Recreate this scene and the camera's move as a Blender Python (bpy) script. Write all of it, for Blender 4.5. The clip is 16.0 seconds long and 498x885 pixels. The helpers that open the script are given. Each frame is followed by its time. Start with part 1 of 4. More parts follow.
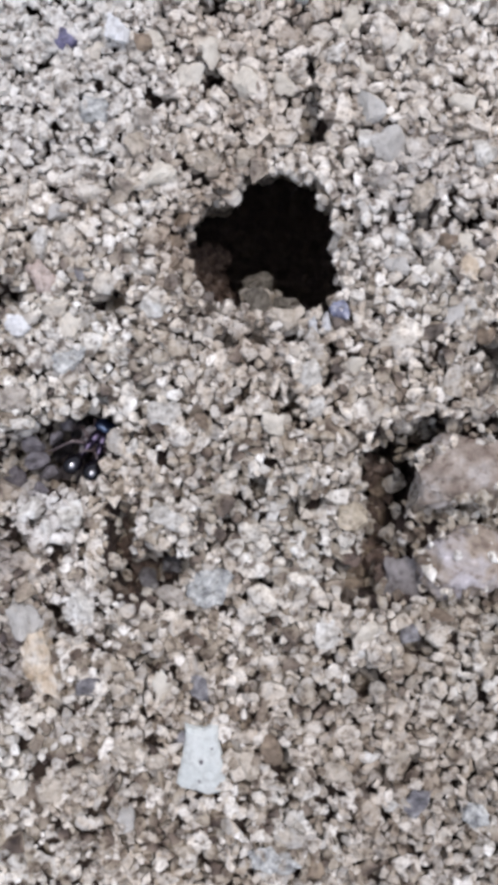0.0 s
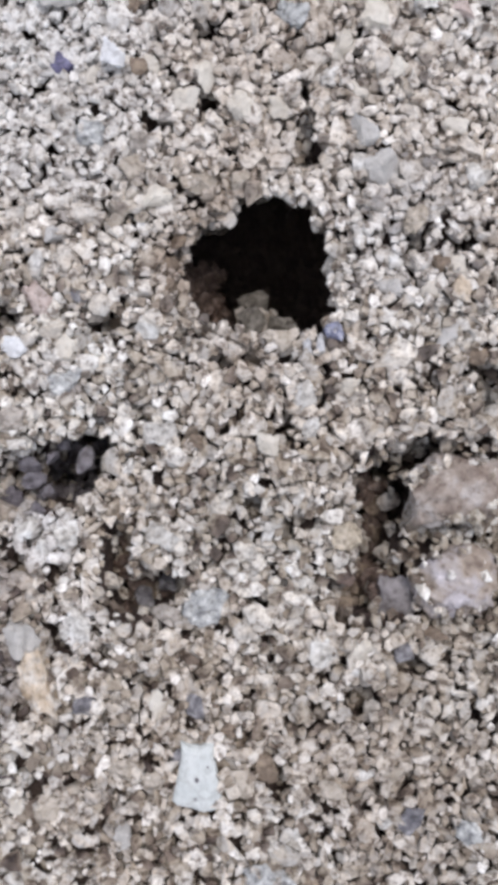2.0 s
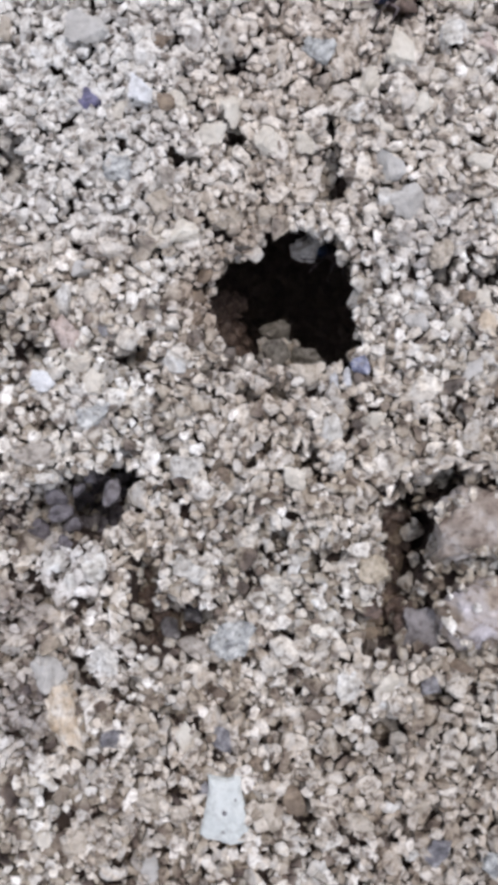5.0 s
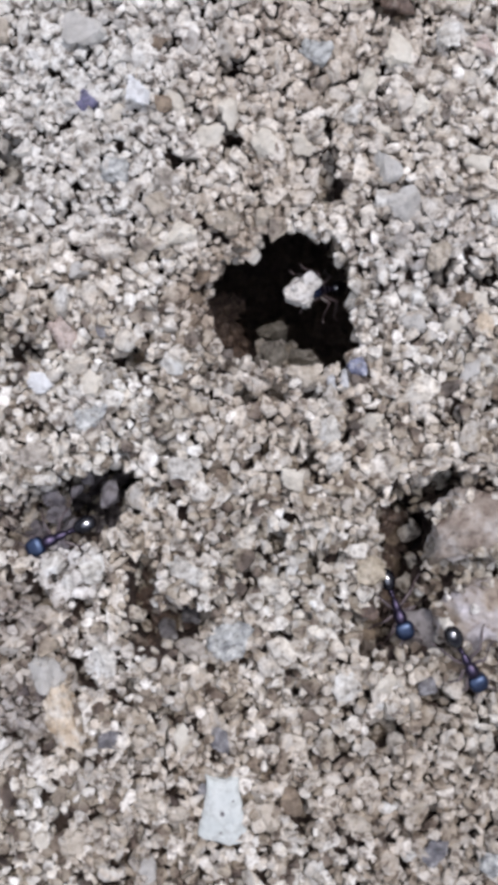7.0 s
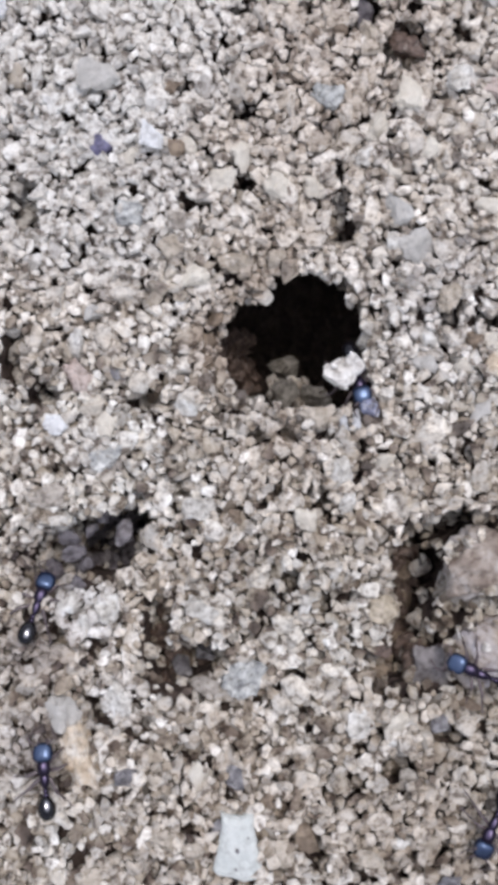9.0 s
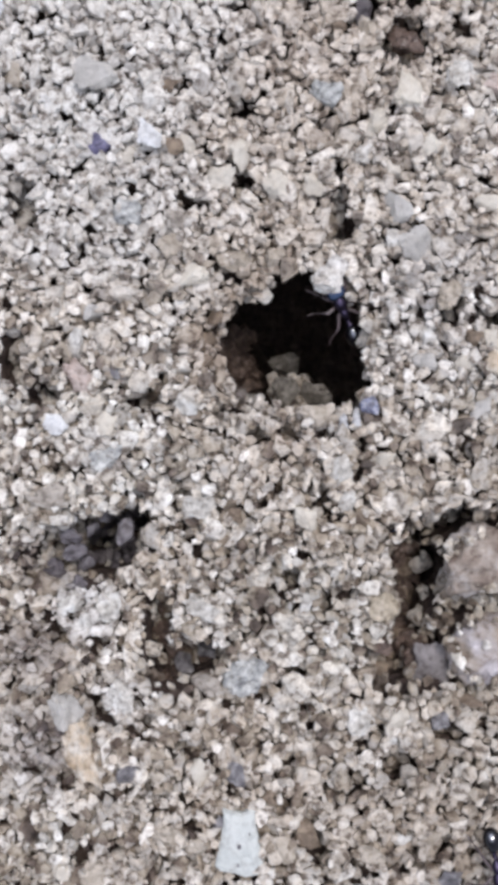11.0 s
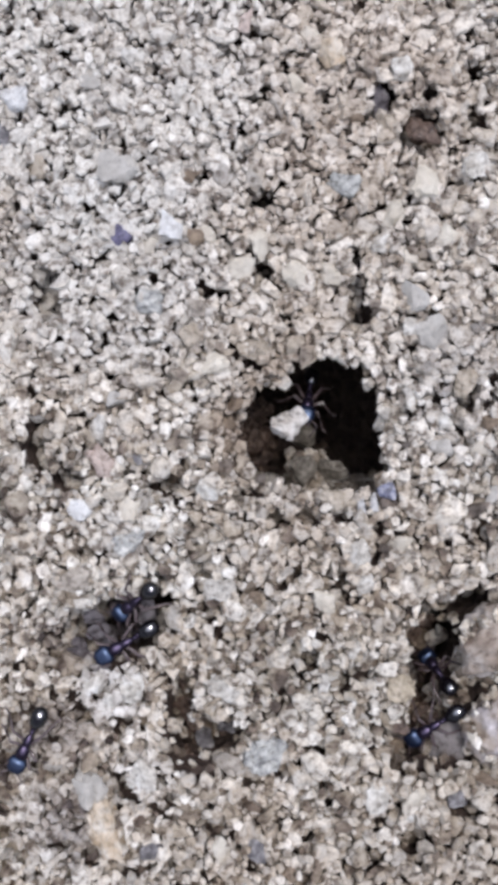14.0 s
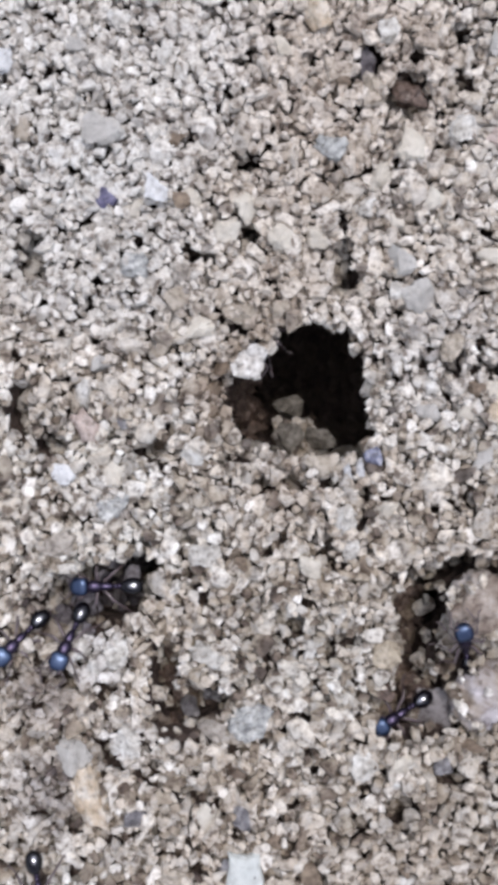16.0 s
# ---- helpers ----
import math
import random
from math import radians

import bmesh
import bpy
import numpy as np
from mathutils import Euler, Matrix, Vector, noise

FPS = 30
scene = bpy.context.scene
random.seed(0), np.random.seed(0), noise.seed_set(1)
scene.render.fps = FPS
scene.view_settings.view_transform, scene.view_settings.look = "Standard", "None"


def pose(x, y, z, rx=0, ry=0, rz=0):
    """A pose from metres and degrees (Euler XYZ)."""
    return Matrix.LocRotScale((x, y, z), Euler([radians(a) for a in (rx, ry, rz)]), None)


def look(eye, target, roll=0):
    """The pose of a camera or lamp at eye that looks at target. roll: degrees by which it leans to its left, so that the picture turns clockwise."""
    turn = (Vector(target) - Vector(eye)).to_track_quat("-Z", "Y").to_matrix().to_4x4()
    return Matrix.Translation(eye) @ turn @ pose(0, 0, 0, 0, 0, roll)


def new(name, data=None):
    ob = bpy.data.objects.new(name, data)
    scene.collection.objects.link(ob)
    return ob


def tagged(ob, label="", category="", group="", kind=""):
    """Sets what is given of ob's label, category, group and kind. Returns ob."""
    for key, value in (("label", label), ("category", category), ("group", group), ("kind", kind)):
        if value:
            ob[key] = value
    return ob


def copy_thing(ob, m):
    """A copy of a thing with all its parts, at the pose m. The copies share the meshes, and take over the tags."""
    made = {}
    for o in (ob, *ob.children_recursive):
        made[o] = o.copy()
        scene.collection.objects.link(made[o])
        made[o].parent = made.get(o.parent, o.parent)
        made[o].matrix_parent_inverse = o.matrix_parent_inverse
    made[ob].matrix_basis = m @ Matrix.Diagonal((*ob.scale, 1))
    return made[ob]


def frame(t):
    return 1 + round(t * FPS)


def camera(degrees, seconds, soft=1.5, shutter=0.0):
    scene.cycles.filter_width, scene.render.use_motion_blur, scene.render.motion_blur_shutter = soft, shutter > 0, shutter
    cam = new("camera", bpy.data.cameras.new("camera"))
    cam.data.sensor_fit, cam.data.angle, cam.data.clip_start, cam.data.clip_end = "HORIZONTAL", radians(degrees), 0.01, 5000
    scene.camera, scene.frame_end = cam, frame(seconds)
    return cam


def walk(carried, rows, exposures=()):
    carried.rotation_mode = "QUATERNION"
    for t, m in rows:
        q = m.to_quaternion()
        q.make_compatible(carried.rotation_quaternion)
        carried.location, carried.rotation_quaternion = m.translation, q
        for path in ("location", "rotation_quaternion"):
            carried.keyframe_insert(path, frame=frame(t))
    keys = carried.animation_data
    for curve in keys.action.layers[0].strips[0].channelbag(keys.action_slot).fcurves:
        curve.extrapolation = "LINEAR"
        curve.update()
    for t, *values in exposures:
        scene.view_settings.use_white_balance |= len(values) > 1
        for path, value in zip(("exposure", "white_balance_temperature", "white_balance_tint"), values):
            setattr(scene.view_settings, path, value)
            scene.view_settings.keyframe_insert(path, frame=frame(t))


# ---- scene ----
# All plan lengths below are in millimetres; MM turns them into metres.
MM = 0.001
cam = camera(29.3, 16.0, soft=5.6)
PATH = [
    (0, 0.000, -0.000, 67.000, 0.262, 0.075, 0.329),
    (0.5, -0.421, -0.066, 67.431, 0.287, 0.081, 0.308),
    (1, -0.366, 0.915, 67.721, 0.309, 0.072, 0.299),
    (1.5, -0.214, 0.876, 67.636, 0.353, 0.067, 0.305),
    (2, 0.318, 1.292, 67.555, 0.384, 0.051, 0.275),
    (2.5, -0.889, 2.066, 67.620, 0.411, 0.042, 0.246),
    (3, -1.654, 2.964, 67.593, 0.448, 0.018, 0.229),
    (3.2, -1.477, 2.808, 67.515, 0.459, -0.003, 0.236),
    (5.3, -2.003, 3.732, 68.060, 0.621, -0.313, 0.213),
    (5.5, -1.738, 4.141, 68.165, 0.623, -0.339, 0.189),
    (6, -1.485, 5.087, 68.106, 0.611, -0.372, 0.132),
    (6.5, -2.196, 4.713, 67.924, 0.580, -0.386, 0.167),
    (7, -1.954, 3.546, 67.979, 0.566, -0.394, 0.197),
    (7.5, -1.673, 3.940, 68.323, 0.554, -0.392, 0.145),
    (8, -1.569, 4.537, 68.344, 0.530, -0.375, 0.128),
    (8.5, -2.017, 5.564, 68.437, 0.469, -0.338, 0.070),
    (9, -2.755, 6.600, 68.694, 0.432, -0.256, 0.014),
    (9.2, -3.025, 6.636, 68.594, 0.388, -0.227, -0.012),
    (11.3, -1.864, 7.943, 68.906, -0.450, 0.171, -0.288),
    (11.5, -1.621, 9.010, 69.085, -0.493, 0.194, -0.302),
    (12, -1.910, 8.740, 68.880, -0.566, 0.226, -0.293),
    (12.5, -2.408, 9.856, 69.223, -0.597, 0.243, -0.311),
    (13, -1.664, 11.033, 69.512, -0.597, 0.255, -0.314),
    (13.5, -1.423, 13.158, 70.032, -0.577, 0.291, -0.344),
    (14, -3.459, 14.004, 70.144, -0.629, 0.329, -0.335),
    (14.5, -3.977, 14.141, 70.145, -0.669, 0.347, -0.326),
    (15, -3.476, 13.822, 69.895, -0.664, 0.316, -0.366),
    (15.5, -2.464, 13.820, 69.917, -0.664, 0.284, -0.356),
    (16, -2.512, 11.444, 69.744, -0.648, 0.248, -0.234),
]

walk(cam, [(t, pose(x * MM, y * MM, z * MM, rx, ry, rz)) for t, x, y, z, rx, ry, rz in PATH])

# ---- light: open shade under a bright sky ----
world = bpy.data.worlds.new("sky")
scene.world = world
world.use_nodes = True
sky = world.node_tree.nodes.new("ShaderNodeTexSky")
sky.sky_type, sky.sun_disc = "NISHITA", False
sky.sun_elevation, sky.sun_rotation = radians(69), radians(25)
back = world.node_tree.nodes["Background"]
back.inputs["Strength"].default_value = 0.17
haze = world.node_tree.nodes.new("ShaderNodeHueSaturation")  # a thin veil of cloud greys the blue
haze.inputs["Saturation"].default_value = 0.46
world.node_tree.links.new(sky.outputs["Color"], haze.inputs["Color"])
world.node_tree.links.new(haze.outputs["Color"], back.inputs["Color"])
sun = new("sun", bpy.data.lights.new("sun", "SUN"))
sun.data.energy, sun.data.angle, sun.data.color = 0.7, radians(12), (1.0, 0.98, 0.95)
sun.matrix_world = look((0.16, 0.34, 1.0), (0, 0, 0))
scene.view_settings.exposure = 0.58
scene.view_settings.use_white_balance = True
scene.view_settings.white_balance_temperature = 6660
scene.view_settings.white_balance_tint = 14.5


# ---- materials ----
def shader(name, rough=0.6, spec=0.5):
    m = bpy.data.materials.new(name)
    m.use_nodes = True
    b = m.node_tree.nodes["Principled BSDF"]
    b.inputs["Roughness"].default_value = rough
    b.inputs["Specular IOR Level"].default_value = spec
    return m, m.node_tree.nodes, m.node_tree.links, b


def ramp(nodes, stops, flat=False):
    r = nodes.new("ShaderNodeValToRGB")
    r.color_ramp.interpolation = "CONSTANT" if flat else "LINEAR"
    els = r.color_ramp.elements
    while len(els) < len(stops):
        els.new(0.5)
    for e, (p, c) in zip(els, stops):
        e.position, e.color = p, (*c, 1)
    return r


def mixed(nodes, links, a, b, fac, kind="MIX"):
    n = nodes.new("ShaderNodeMix")
    n.data_type, n.blend_type = "RGBA", kind
    for socket, value in ((n.inputs[6], a), (n.inputs[7], b), (n.inputs[0], fac)):
        if isinstance(value, (tuple, float, int)):
            socket.default_value = (*value, 1) if isinstance(value, tuple) else value
        else:
            links.new(value, socket)
    return n.outputs[2]


def noise_at(nodes, links, scale, detail=3.0, rough=0.6):
    """Noise in world metres: scale is the number of features in a metre."""
    g = nodes.new("ShaderNodeNewGeometry")
    n = nodes.new("ShaderNodeTexNoise")
    n.inputs["Scale"].default_value, n.inputs["Detail"].default_value, n.inputs["Roughness"].default_value = scale, detail, rough
    links.new(g.outputs["Position"], n.inputs["Vector"])
    return n


def relief(nodes, links, bsdf, height, depth, strength=0.6):
    b = nodes.new("ShaderNodeBump")
    b.inputs["Strength"].default_value, b.inputs["Distance"].default_value = strength, depth
    links.new(height, b.inputs["Height"])
    links.new(b.outputs["Normal"], bsdf.inputs["Normal"])


SAND = [(0.07, (0.045, 0.034, 0.03)), (0.14, (0.15, 0.118, 0.098)), (0.21, (0.265, 0.226, 0.182)), (0.29, (0.415, 0.372, 0.306)), (0.38, (0.38, 0.37, 0.35)),
        (0.47, (0.55, 0.50, 0.43)), (0.57, (0.53, 0.52, 0.49)), (0.67, (0.68, 0.64, 0.57)), (0.78, (0.68, 0.668, 0.63)), (0.90, (0.86, 0.85, 0.81))]


def sand_material(name, source):
    """Mixed quartz sand; source says where the chance of each grain comes from."""
    m, n, l, b = shader(name, 0.7, 0.25)
    if source == "island":
        chance = n.new("ShaderNodeNewGeometry").outputs["Random Per Island"]
    else:
        chance = n.new("ShaderNodeObjectInfo").outputs["Random"]
    r = ramp(n, SAND)
    # grains of one kind lie together in clusters about two millimetres across
    group = n.new("ShaderNodeMapRange")
    group.inputs["From Min"].default_value, group.inputs["From Max"].default_value = 0.3, 0.7
    l.new(noise_at(n, l, 420, 1.0).outputs["Fac"], group.inputs["Value"])
    both = n.new("ShaderNodeMix")
    both.inputs[0].default_value = 0.30
    l.new(chance, both.inputs[2])
    l.new(group.outputs["Result"], both.inputs[3])
    l.new(both.outputs[0], r.inputs["Fac"])
    # pale dusty drifts and browner, damper ones, some millimetres across
    drift = noise_at(n, l, 75, 2.0)
    tone = ramp(n, [(0.36, (0.97, 0.93, 0.89)), (0.5, (1.0, 0.98, 0.96)), (0.64, (1.03, 1.04, 1.04))])
    l.new(drift.outputs["Fac"], tone.inputs["Fac"])
    c = mixed(n, l, r.outputs["Color"], tone.outputs["Color"], 1.0, "MULTIPLY")
    # drifts of pale washed quartz, browner patches round the nest and pit, dark grains by the trails, broad darker
    # patches: x, y, edge, core, share, colour
    for x, y, edge, core, most, tint in (
            (-14, 26, 9.5, 6.5, 0.45, (0.66, 0.68, 0.675)), (-13, 40, 13.5, 9.5, 0.45, (0.66, 0.68, 0.675)), (-14.2, -5.0, 3.2, 1.6, 0.8, (0.68, 0.67, 0.65)), (-12.0, -11.4, 2.6, 1.0, 0.5, (0.68, 0.67, 0.65)), (-13.2, 6.2, 2.6, 1.0, 0.5, (0.68, 0.67, 0.65)),
            (-5.0, 14.6, 2.9, 1.0, 0.62, (0.25, 0.175, 0.12)), (-3.0, 18.0, 2.8, 1.2, 0.5, (0.30, 0.22, 0.15)), (0.5, 7.6, 3.2, 0.8, 0.3, (0.30, 0.22, 0.16)), (0.2, 22.4, 5.4, 1.6, 0.42, (0.36, 0.28, 0.205)), (0.8, 31, 5.5, 2.0, 0.25, (0.42, 0.33, 0.25)), (11.5, 17.5, 6.5, 2.5, 0.35, (0.66, 0.67, 0.67)),
            (-17.9, -15.0, 4.2, 1.2, 0.5, (0.17, 0.15, 0.155)), (-17.0, -1.4, 3.4, 1.0, 0.5, (0.16, 0.14, 0.145)), (4.4, 39.2, 10.0, 4.0, 0.33, (0.42, 0.32, 0.24)), (9.5, -4.5, 3.4, 1.5, 0.5, (0.22, 0.15, 0.11)), (-18.2, -8.0, 3.6, 1.2, 0.5, (0.18, 0.15, 0.145)), (13, -23, 14, 5, 0.25, (0.24, 0.19, 0.15)), (0, -18, 22, 8, 0.07, (0.2, 0.15, 0.13)), (1, 10, 8, 3, 0.1, (0.24, 0.19, 0.15)), (12, -12, 20, 6, 0.14, (0.46, 0.40, 0.31))):
        far = n.new("ShaderNodeVectorMath")
        far.operation = "DISTANCE"
        l.new(n.new("ShaderNodeNewGeometry").outputs["Position"], far.inputs[0])
        far.inputs[1].default_value = (x * MM, y * MM, 0.0)
        near = n.new("ShaderNodeMapRange")
        near.inputs["From Min"].default_value, near.inputs["From Max"].default_value = edge * MM, core * MM
        near.inputs["To Max"].default_value = most
        l.new(far.outputs["Value"], near.inputs["Value"])
        c = mixed(n, l, c, tint, near.outputs["Result"])
    # the sand grows paler towards +y, from 0 to 30 mm
    split = n.new("ShaderNodeSeparateXYZ")
    l.new(n.new("ShaderNodeNewGeometry").outputs["Position"], split.inputs[0])
    paler = n.new("ShaderNodeMapRange")
    paler.inputs["From Min"].default_value, paler.inputs["From Max"].default_value = 0.0, 0.03
    paler.inputs["To Min"].default_value, paler.inputs["To Max"].default_value = 0.0, 0.32
    l.new(split.outputs["Y"], paler.inputs["Value"])
    c = mixed(n, l, c, (0.68, 0.63, 0.565), paler.outputs["Result"])
    # mottling inside each grain
    fine = noise_at(n, l, 1500, 3.0)
    spot = ramp(n, [(0.37, (0.34, 0.30, 0.275)), (0.455, (0.87, 0.85, 0.83)), (0.62, (1.16, 1.16, 1.16))])
    l.new(fine.outputs["Fac"], spot.inputs["Fac"])
    c = mixed(n, l, c, spot.outputs["Color"], 1.0, "MULTIPLY")
    # specks of darker mineral
    speck = ramp(n, [(0.34, (0.80, 0.77, 0.74)), (0.46, (1.0, 1.0, 1.0)), (0.7, (1.05, 1.05, 1.05))])
    l.new(noise_at(n, l, 5600, 1.0).outputs["Fac"], speck.inputs["Fac"])
    c = mixed(n, l, c, speck.outputs["Color"], 1.0, "MULTIPLY")
    l.new(c, b.inputs["Base Color"])
    relief(n, l, b, noise_at(n, l, 1900, 4.0).outputs["Fac"], 0.00022, 0.7)
    return m


def stone_material(name, dark, mid, light, scale=900, rough=0.55, glint=0.0, mottle=1.0):
    m, n, l, b = shader(name, rough, 0.45)
    big = noise_at(n, l, scale, 4.0, 0.65)
    r = ramp(n, [(0.32, dark), (0.5, mid), (0.66, light)])
    l.new(big.outputs["Fac"], r.inputs["Fac"])
    fine = noise_at(n, l, 2100, 3.0)
    s = ramp(n, [(0.36, (0.55, 0.53, 0.51)), (0.46, (0.92, 0.92, 0.91)), (0.7, (1.15, 1.15, 1.15))])
    l.new(fine.outputs["Fac"], s.inputs["Fac"])
    l.new(mixed(n, l, r.outputs["Color"], s.outputs["Color"], mottle, "MULTIPLY"), b.inputs["Base Color"])
    relief(n, l, b, noise_at(n, l, 3200, 5.0).outputs["Fac"], 0.0002, 0.8)
    b.inputs["Coat Weight"].default_value = glint
    b.inputs["Coat Roughness"].default_value = 0.15
    return m


def boulder_material(name, patches, scale):
    """Weathered granite: broad patches of patina, clean faces and crystal specks."""
    m, n, l, b = shader(name, 0.6, 0.35)
    r = ramp(n, patches)
    l.new(noise_at(n, l, scale, 3.0, 0.55).outputs["Fac"], r.inputs["Fac"])
    s = ramp(n, [(0.32, (0.55, 0.5, 0.47)), (0.46, (0.95, 0.94, 0.93)), (0.6, (1.0, 1.0, 1.0)), (0.72, (1.3, 1.3, 1.3))])
    l.new(noise_at(n, l, 1500, 3.0).outputs["Fac"], s.inputs["Fac"])
    l.new(mixed(n, l, r.outputs["Color"], s.outputs["Color"], 1.0, "MULTIPLY"), b.inputs["Base Color"])
    relief(n, l, b, noise_at(n, l, 1300, 5.0).outputs["Fac"], 0.0005, 0.8)
    return m


M_SAND = sand_material("sand_grains", "island")
M_GRAIN = sand_material("rim_grains", "object")
M_STONE = {
    "white": stone_material("white_quartz", (0.36, 0.33, 0.29), (0.60, 0.575, 0.53), (0.74, 0.73, 0.70), 1100, glint=0.1),
    "chalk": stone_material("chalky_white", (0.53, 0.56, 0.54), (0.60, 0.625, 0.60), (0.655, 0.672, 0.645), 500, mottle=0.35),
    "milk": stone_material("milk_quartz", (0.56, 0.56, 0.56), (0.70, 0.705, 0.71), (0.80, 0.805, 0.81), 900, mottle=0.5),
    "lilac": stone_material("lilac_crystal", (0.29, 0.285, 0.30), (0.48, 0.48, 0.485), (0.62, 0.62, 0.615), 1300, 0.4, 0.1, 0.7),
    "purple": stone_material("violet_mineral", (0.05, 0.045, 0.09), (0.10, 0.09, 0.17), (0.2, 0.19, 0.3), glint=0.3),
    "cream": stone_material("cream_feldspar", (0.50, 0.45, 0.37), (0.62, 0.57, 0.49), (0.68, 0.64, 0.56), 500, mottle=0.25),
    "tan": stone_material("tan_stone", (0.31, 0.26, 0.20), (0.43, 0.375, 0.31), (0.52, 0.46, 0.39), 800),
    "pink": stone_material("pinkish_stone", (0.38, 0.29, 0.25), (0.50, 0.41, 0.37), (0.60, 0.52, 0.48), 800),
    "orange": stone_material("orange_stone", (0.44, 0.33, 0.22), (0.60, 0.50, 0.385), (0.69, 0.64, 0.57), 900, mottle=0.8),
    "grey": stone_material("grey_stone", (0.36, 0.345, 0.32), (0.46, 0.44, 0.41), (0.54, 0.525, 0.495), 600, mottle=0.3),
    "speck": stone_material("speckled_blue_grey_stone", (0.15, 0.15, 0.158), (0.415, 0.42, 0.408), (0.645, 0.645, 0.62), 1500),
    "blue": stone_material("blue_mineral", (0.07, 0.075, 0.13), (0.20, 0.21, 0.30), (0.54, 0.54, 0.60), 2000, 0.3, 0.6),
    "brown": stone_material("brown_stone", (0.13, 0.095, 0.065), (0.22, 0.165, 0.12), (0.32, 0.25, 0.18), 900),
    "dark": stone_material("dark_stone", (0.09, 0.085, 0.095), (0.19, 0.18, 0.19), (0.36, 0.35, 0.355), 1400, 0.45, 0.1),
    "ochre": stone_material("ochre_stone", (0.33, 0.275, 0.205), (0.44, 0.375, 0.285), (0.55, 0.48, 0.385), 1100),
    "greytan": stone_material("grey_tan_stone", (0.27, 0.235, 0.2), (0.38, 0.34, 0.3), (0.47, 0.43, 0.38), 900),
    "rose_tan": boulder_material("tan_granite", [(0.3, (0.16, 0.115, 0.09)), (0.42, (0.29, 0.235, 0.195)), (0.52, (0.40, 0.345, 0.30)), (0.62, (0.49, 0.45, 0.42))], 420),
    "rose_lilac": boulder_material("lilac_granite", [(0.3, (0.20, 0.15, 0.12)), (0.42, (0.37, 0.305, 0.245)), (0.52, (0.41, 0.36, 0.325)), (0.62, (0.50, 0.465, 0.475))], 380),
    "dusk": stone_material("purple_dark_grain", (0.06, 0.05, 0.058), (0.13, 0.115, 0.125), (0.23, 0.21, 0.215), 1500, 0.45, 0.1),
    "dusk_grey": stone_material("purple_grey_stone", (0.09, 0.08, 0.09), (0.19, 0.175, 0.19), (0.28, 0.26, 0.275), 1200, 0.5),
    # grey for the ledge stones, with the burrow's shade mixed into the colour
    "dull": stone_material("shade_grey_stone", (0.15, 0.132, 0.11), (0.25, 0.228, 0.195), (0.34, 0.315, 0.275), 1100),
    "crumb": stone_material("chalky_crumb", (0.5, 0.46, 0.42), (0.68, 0.65, 0.61), (0.79, 0.77, 0.74), 1300),
    # cleft grains; in the burrow wall this dark tone stands in for shade
    "umber": stone_material("umber_shade_grain", (0.05, 0.03, 0.024), (0.13, 0.088, 0.068), (0.25, 0.18, 0.145), 1500, 0.5, 0.1),
    "slate": stone_material("slate", (0.2, 0.18, 0.175), (0.25, 0.23, 0.23), (0.31, 0.285, 0.285), 900, 0.6),
}


def soil_material():
    """Finer sand and dust between and below the grains, darkened for gap shade, and the open ground all round."""
    m, n, l, b = shader("shade_dark_soil", 0.9, 0.2)
    cell = n.new("ShaderNodeTexVoronoi")
    cell.inputs["Scale"].default_value = 1100
    l.new(n.new("ShaderNodeNewGeometry").outputs["Position"], cell.inputs["Vector"])
    # near-black brown that stands in for shade in the gaps and burrows
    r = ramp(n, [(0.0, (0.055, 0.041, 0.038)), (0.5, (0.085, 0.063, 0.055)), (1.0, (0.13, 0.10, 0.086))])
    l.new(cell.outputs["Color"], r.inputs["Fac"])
    # past the nest the sheet takes the sand's own paler colours
    paler = ramp(n, [(0.0, (0.26, 0.21, 0.16)), (0.45, (0.40, 0.34, 0.27)), (0.8, (0.50, 0.45, 0.38)), (1.0, (0.58, 0.55, 0.50))])
    l.new(cell.outputs["Color"], paler.inputs["Fac"])
    far = n.new("ShaderNodeVectorMath")
    far.operation = "DISTANCE"
    l.new(n.new("ShaderNodeNewGeometry").outputs["Position"], far.inputs[0])
    far.inputs[1].default_value = (-0.002, 0.007, 0.0)
    out = n.new("ShaderNodeMapRange")
    out.inputs["From Min"].default_value, out.inputs["From Max"].default_value = 0.045, 0.06
    l.new(far.outputs["Value"], out.inputs["Value"])
    both = mixed(n, l, r.outputs["Color"], paler.outputs["Color"], out.outputs["Result"])
    wide = noise_at(n, l, 0.6, 6.0, 0.7)
    w = ramp(n, [(0.3, (0.75, 0.72, 0.68)), (0.7, (1.0, 1.0, 1.0))])
    l.new(wide.outputs["Fac"], w.inputs["Fac"])
    l.new(mixed(n, l, both, w.outputs["Color"], 1.0, "MULTIPLY"), b.inputs["Base Color"])
    relief(n, l, b, cell.outputs["Distance"], 0.0006, 1.0)
    return m


M_SOIL = soil_material()


def ant_material(name, base, rough, coat, sheen=0.0, grain=0.5):
    m, n, l, b = shader(name, rough, 0.6)
    fine = noise_at(n, l, 9000, 3.0)
    r = ramp(n, [(0.3, tuple(0.6 * v for v in base)), (0.7, tuple(1.5 * v for v in base))])
    l.new(fine.outputs["Fac"], r.inputs["Fac"])
    l.new(r.outputs["Color"], b.inputs["Base Color"])
    relief(n, l, b, fine.outputs["Fac"], 0.00003, grain)
    b.inputs["Metallic"].default_value = sheen
    b.inputs["Coat Weight"].default_value, b.inputs["Coat Roughness"].default_value = coat, 0.1
    b.inputs["Coat IOR"].default_value = 1.6
    return m


M_HEAD = ant_material("ant_head_satin", (0.010, 0.014, 0.032), 0.3, 0.0, 0.0, 0.3)
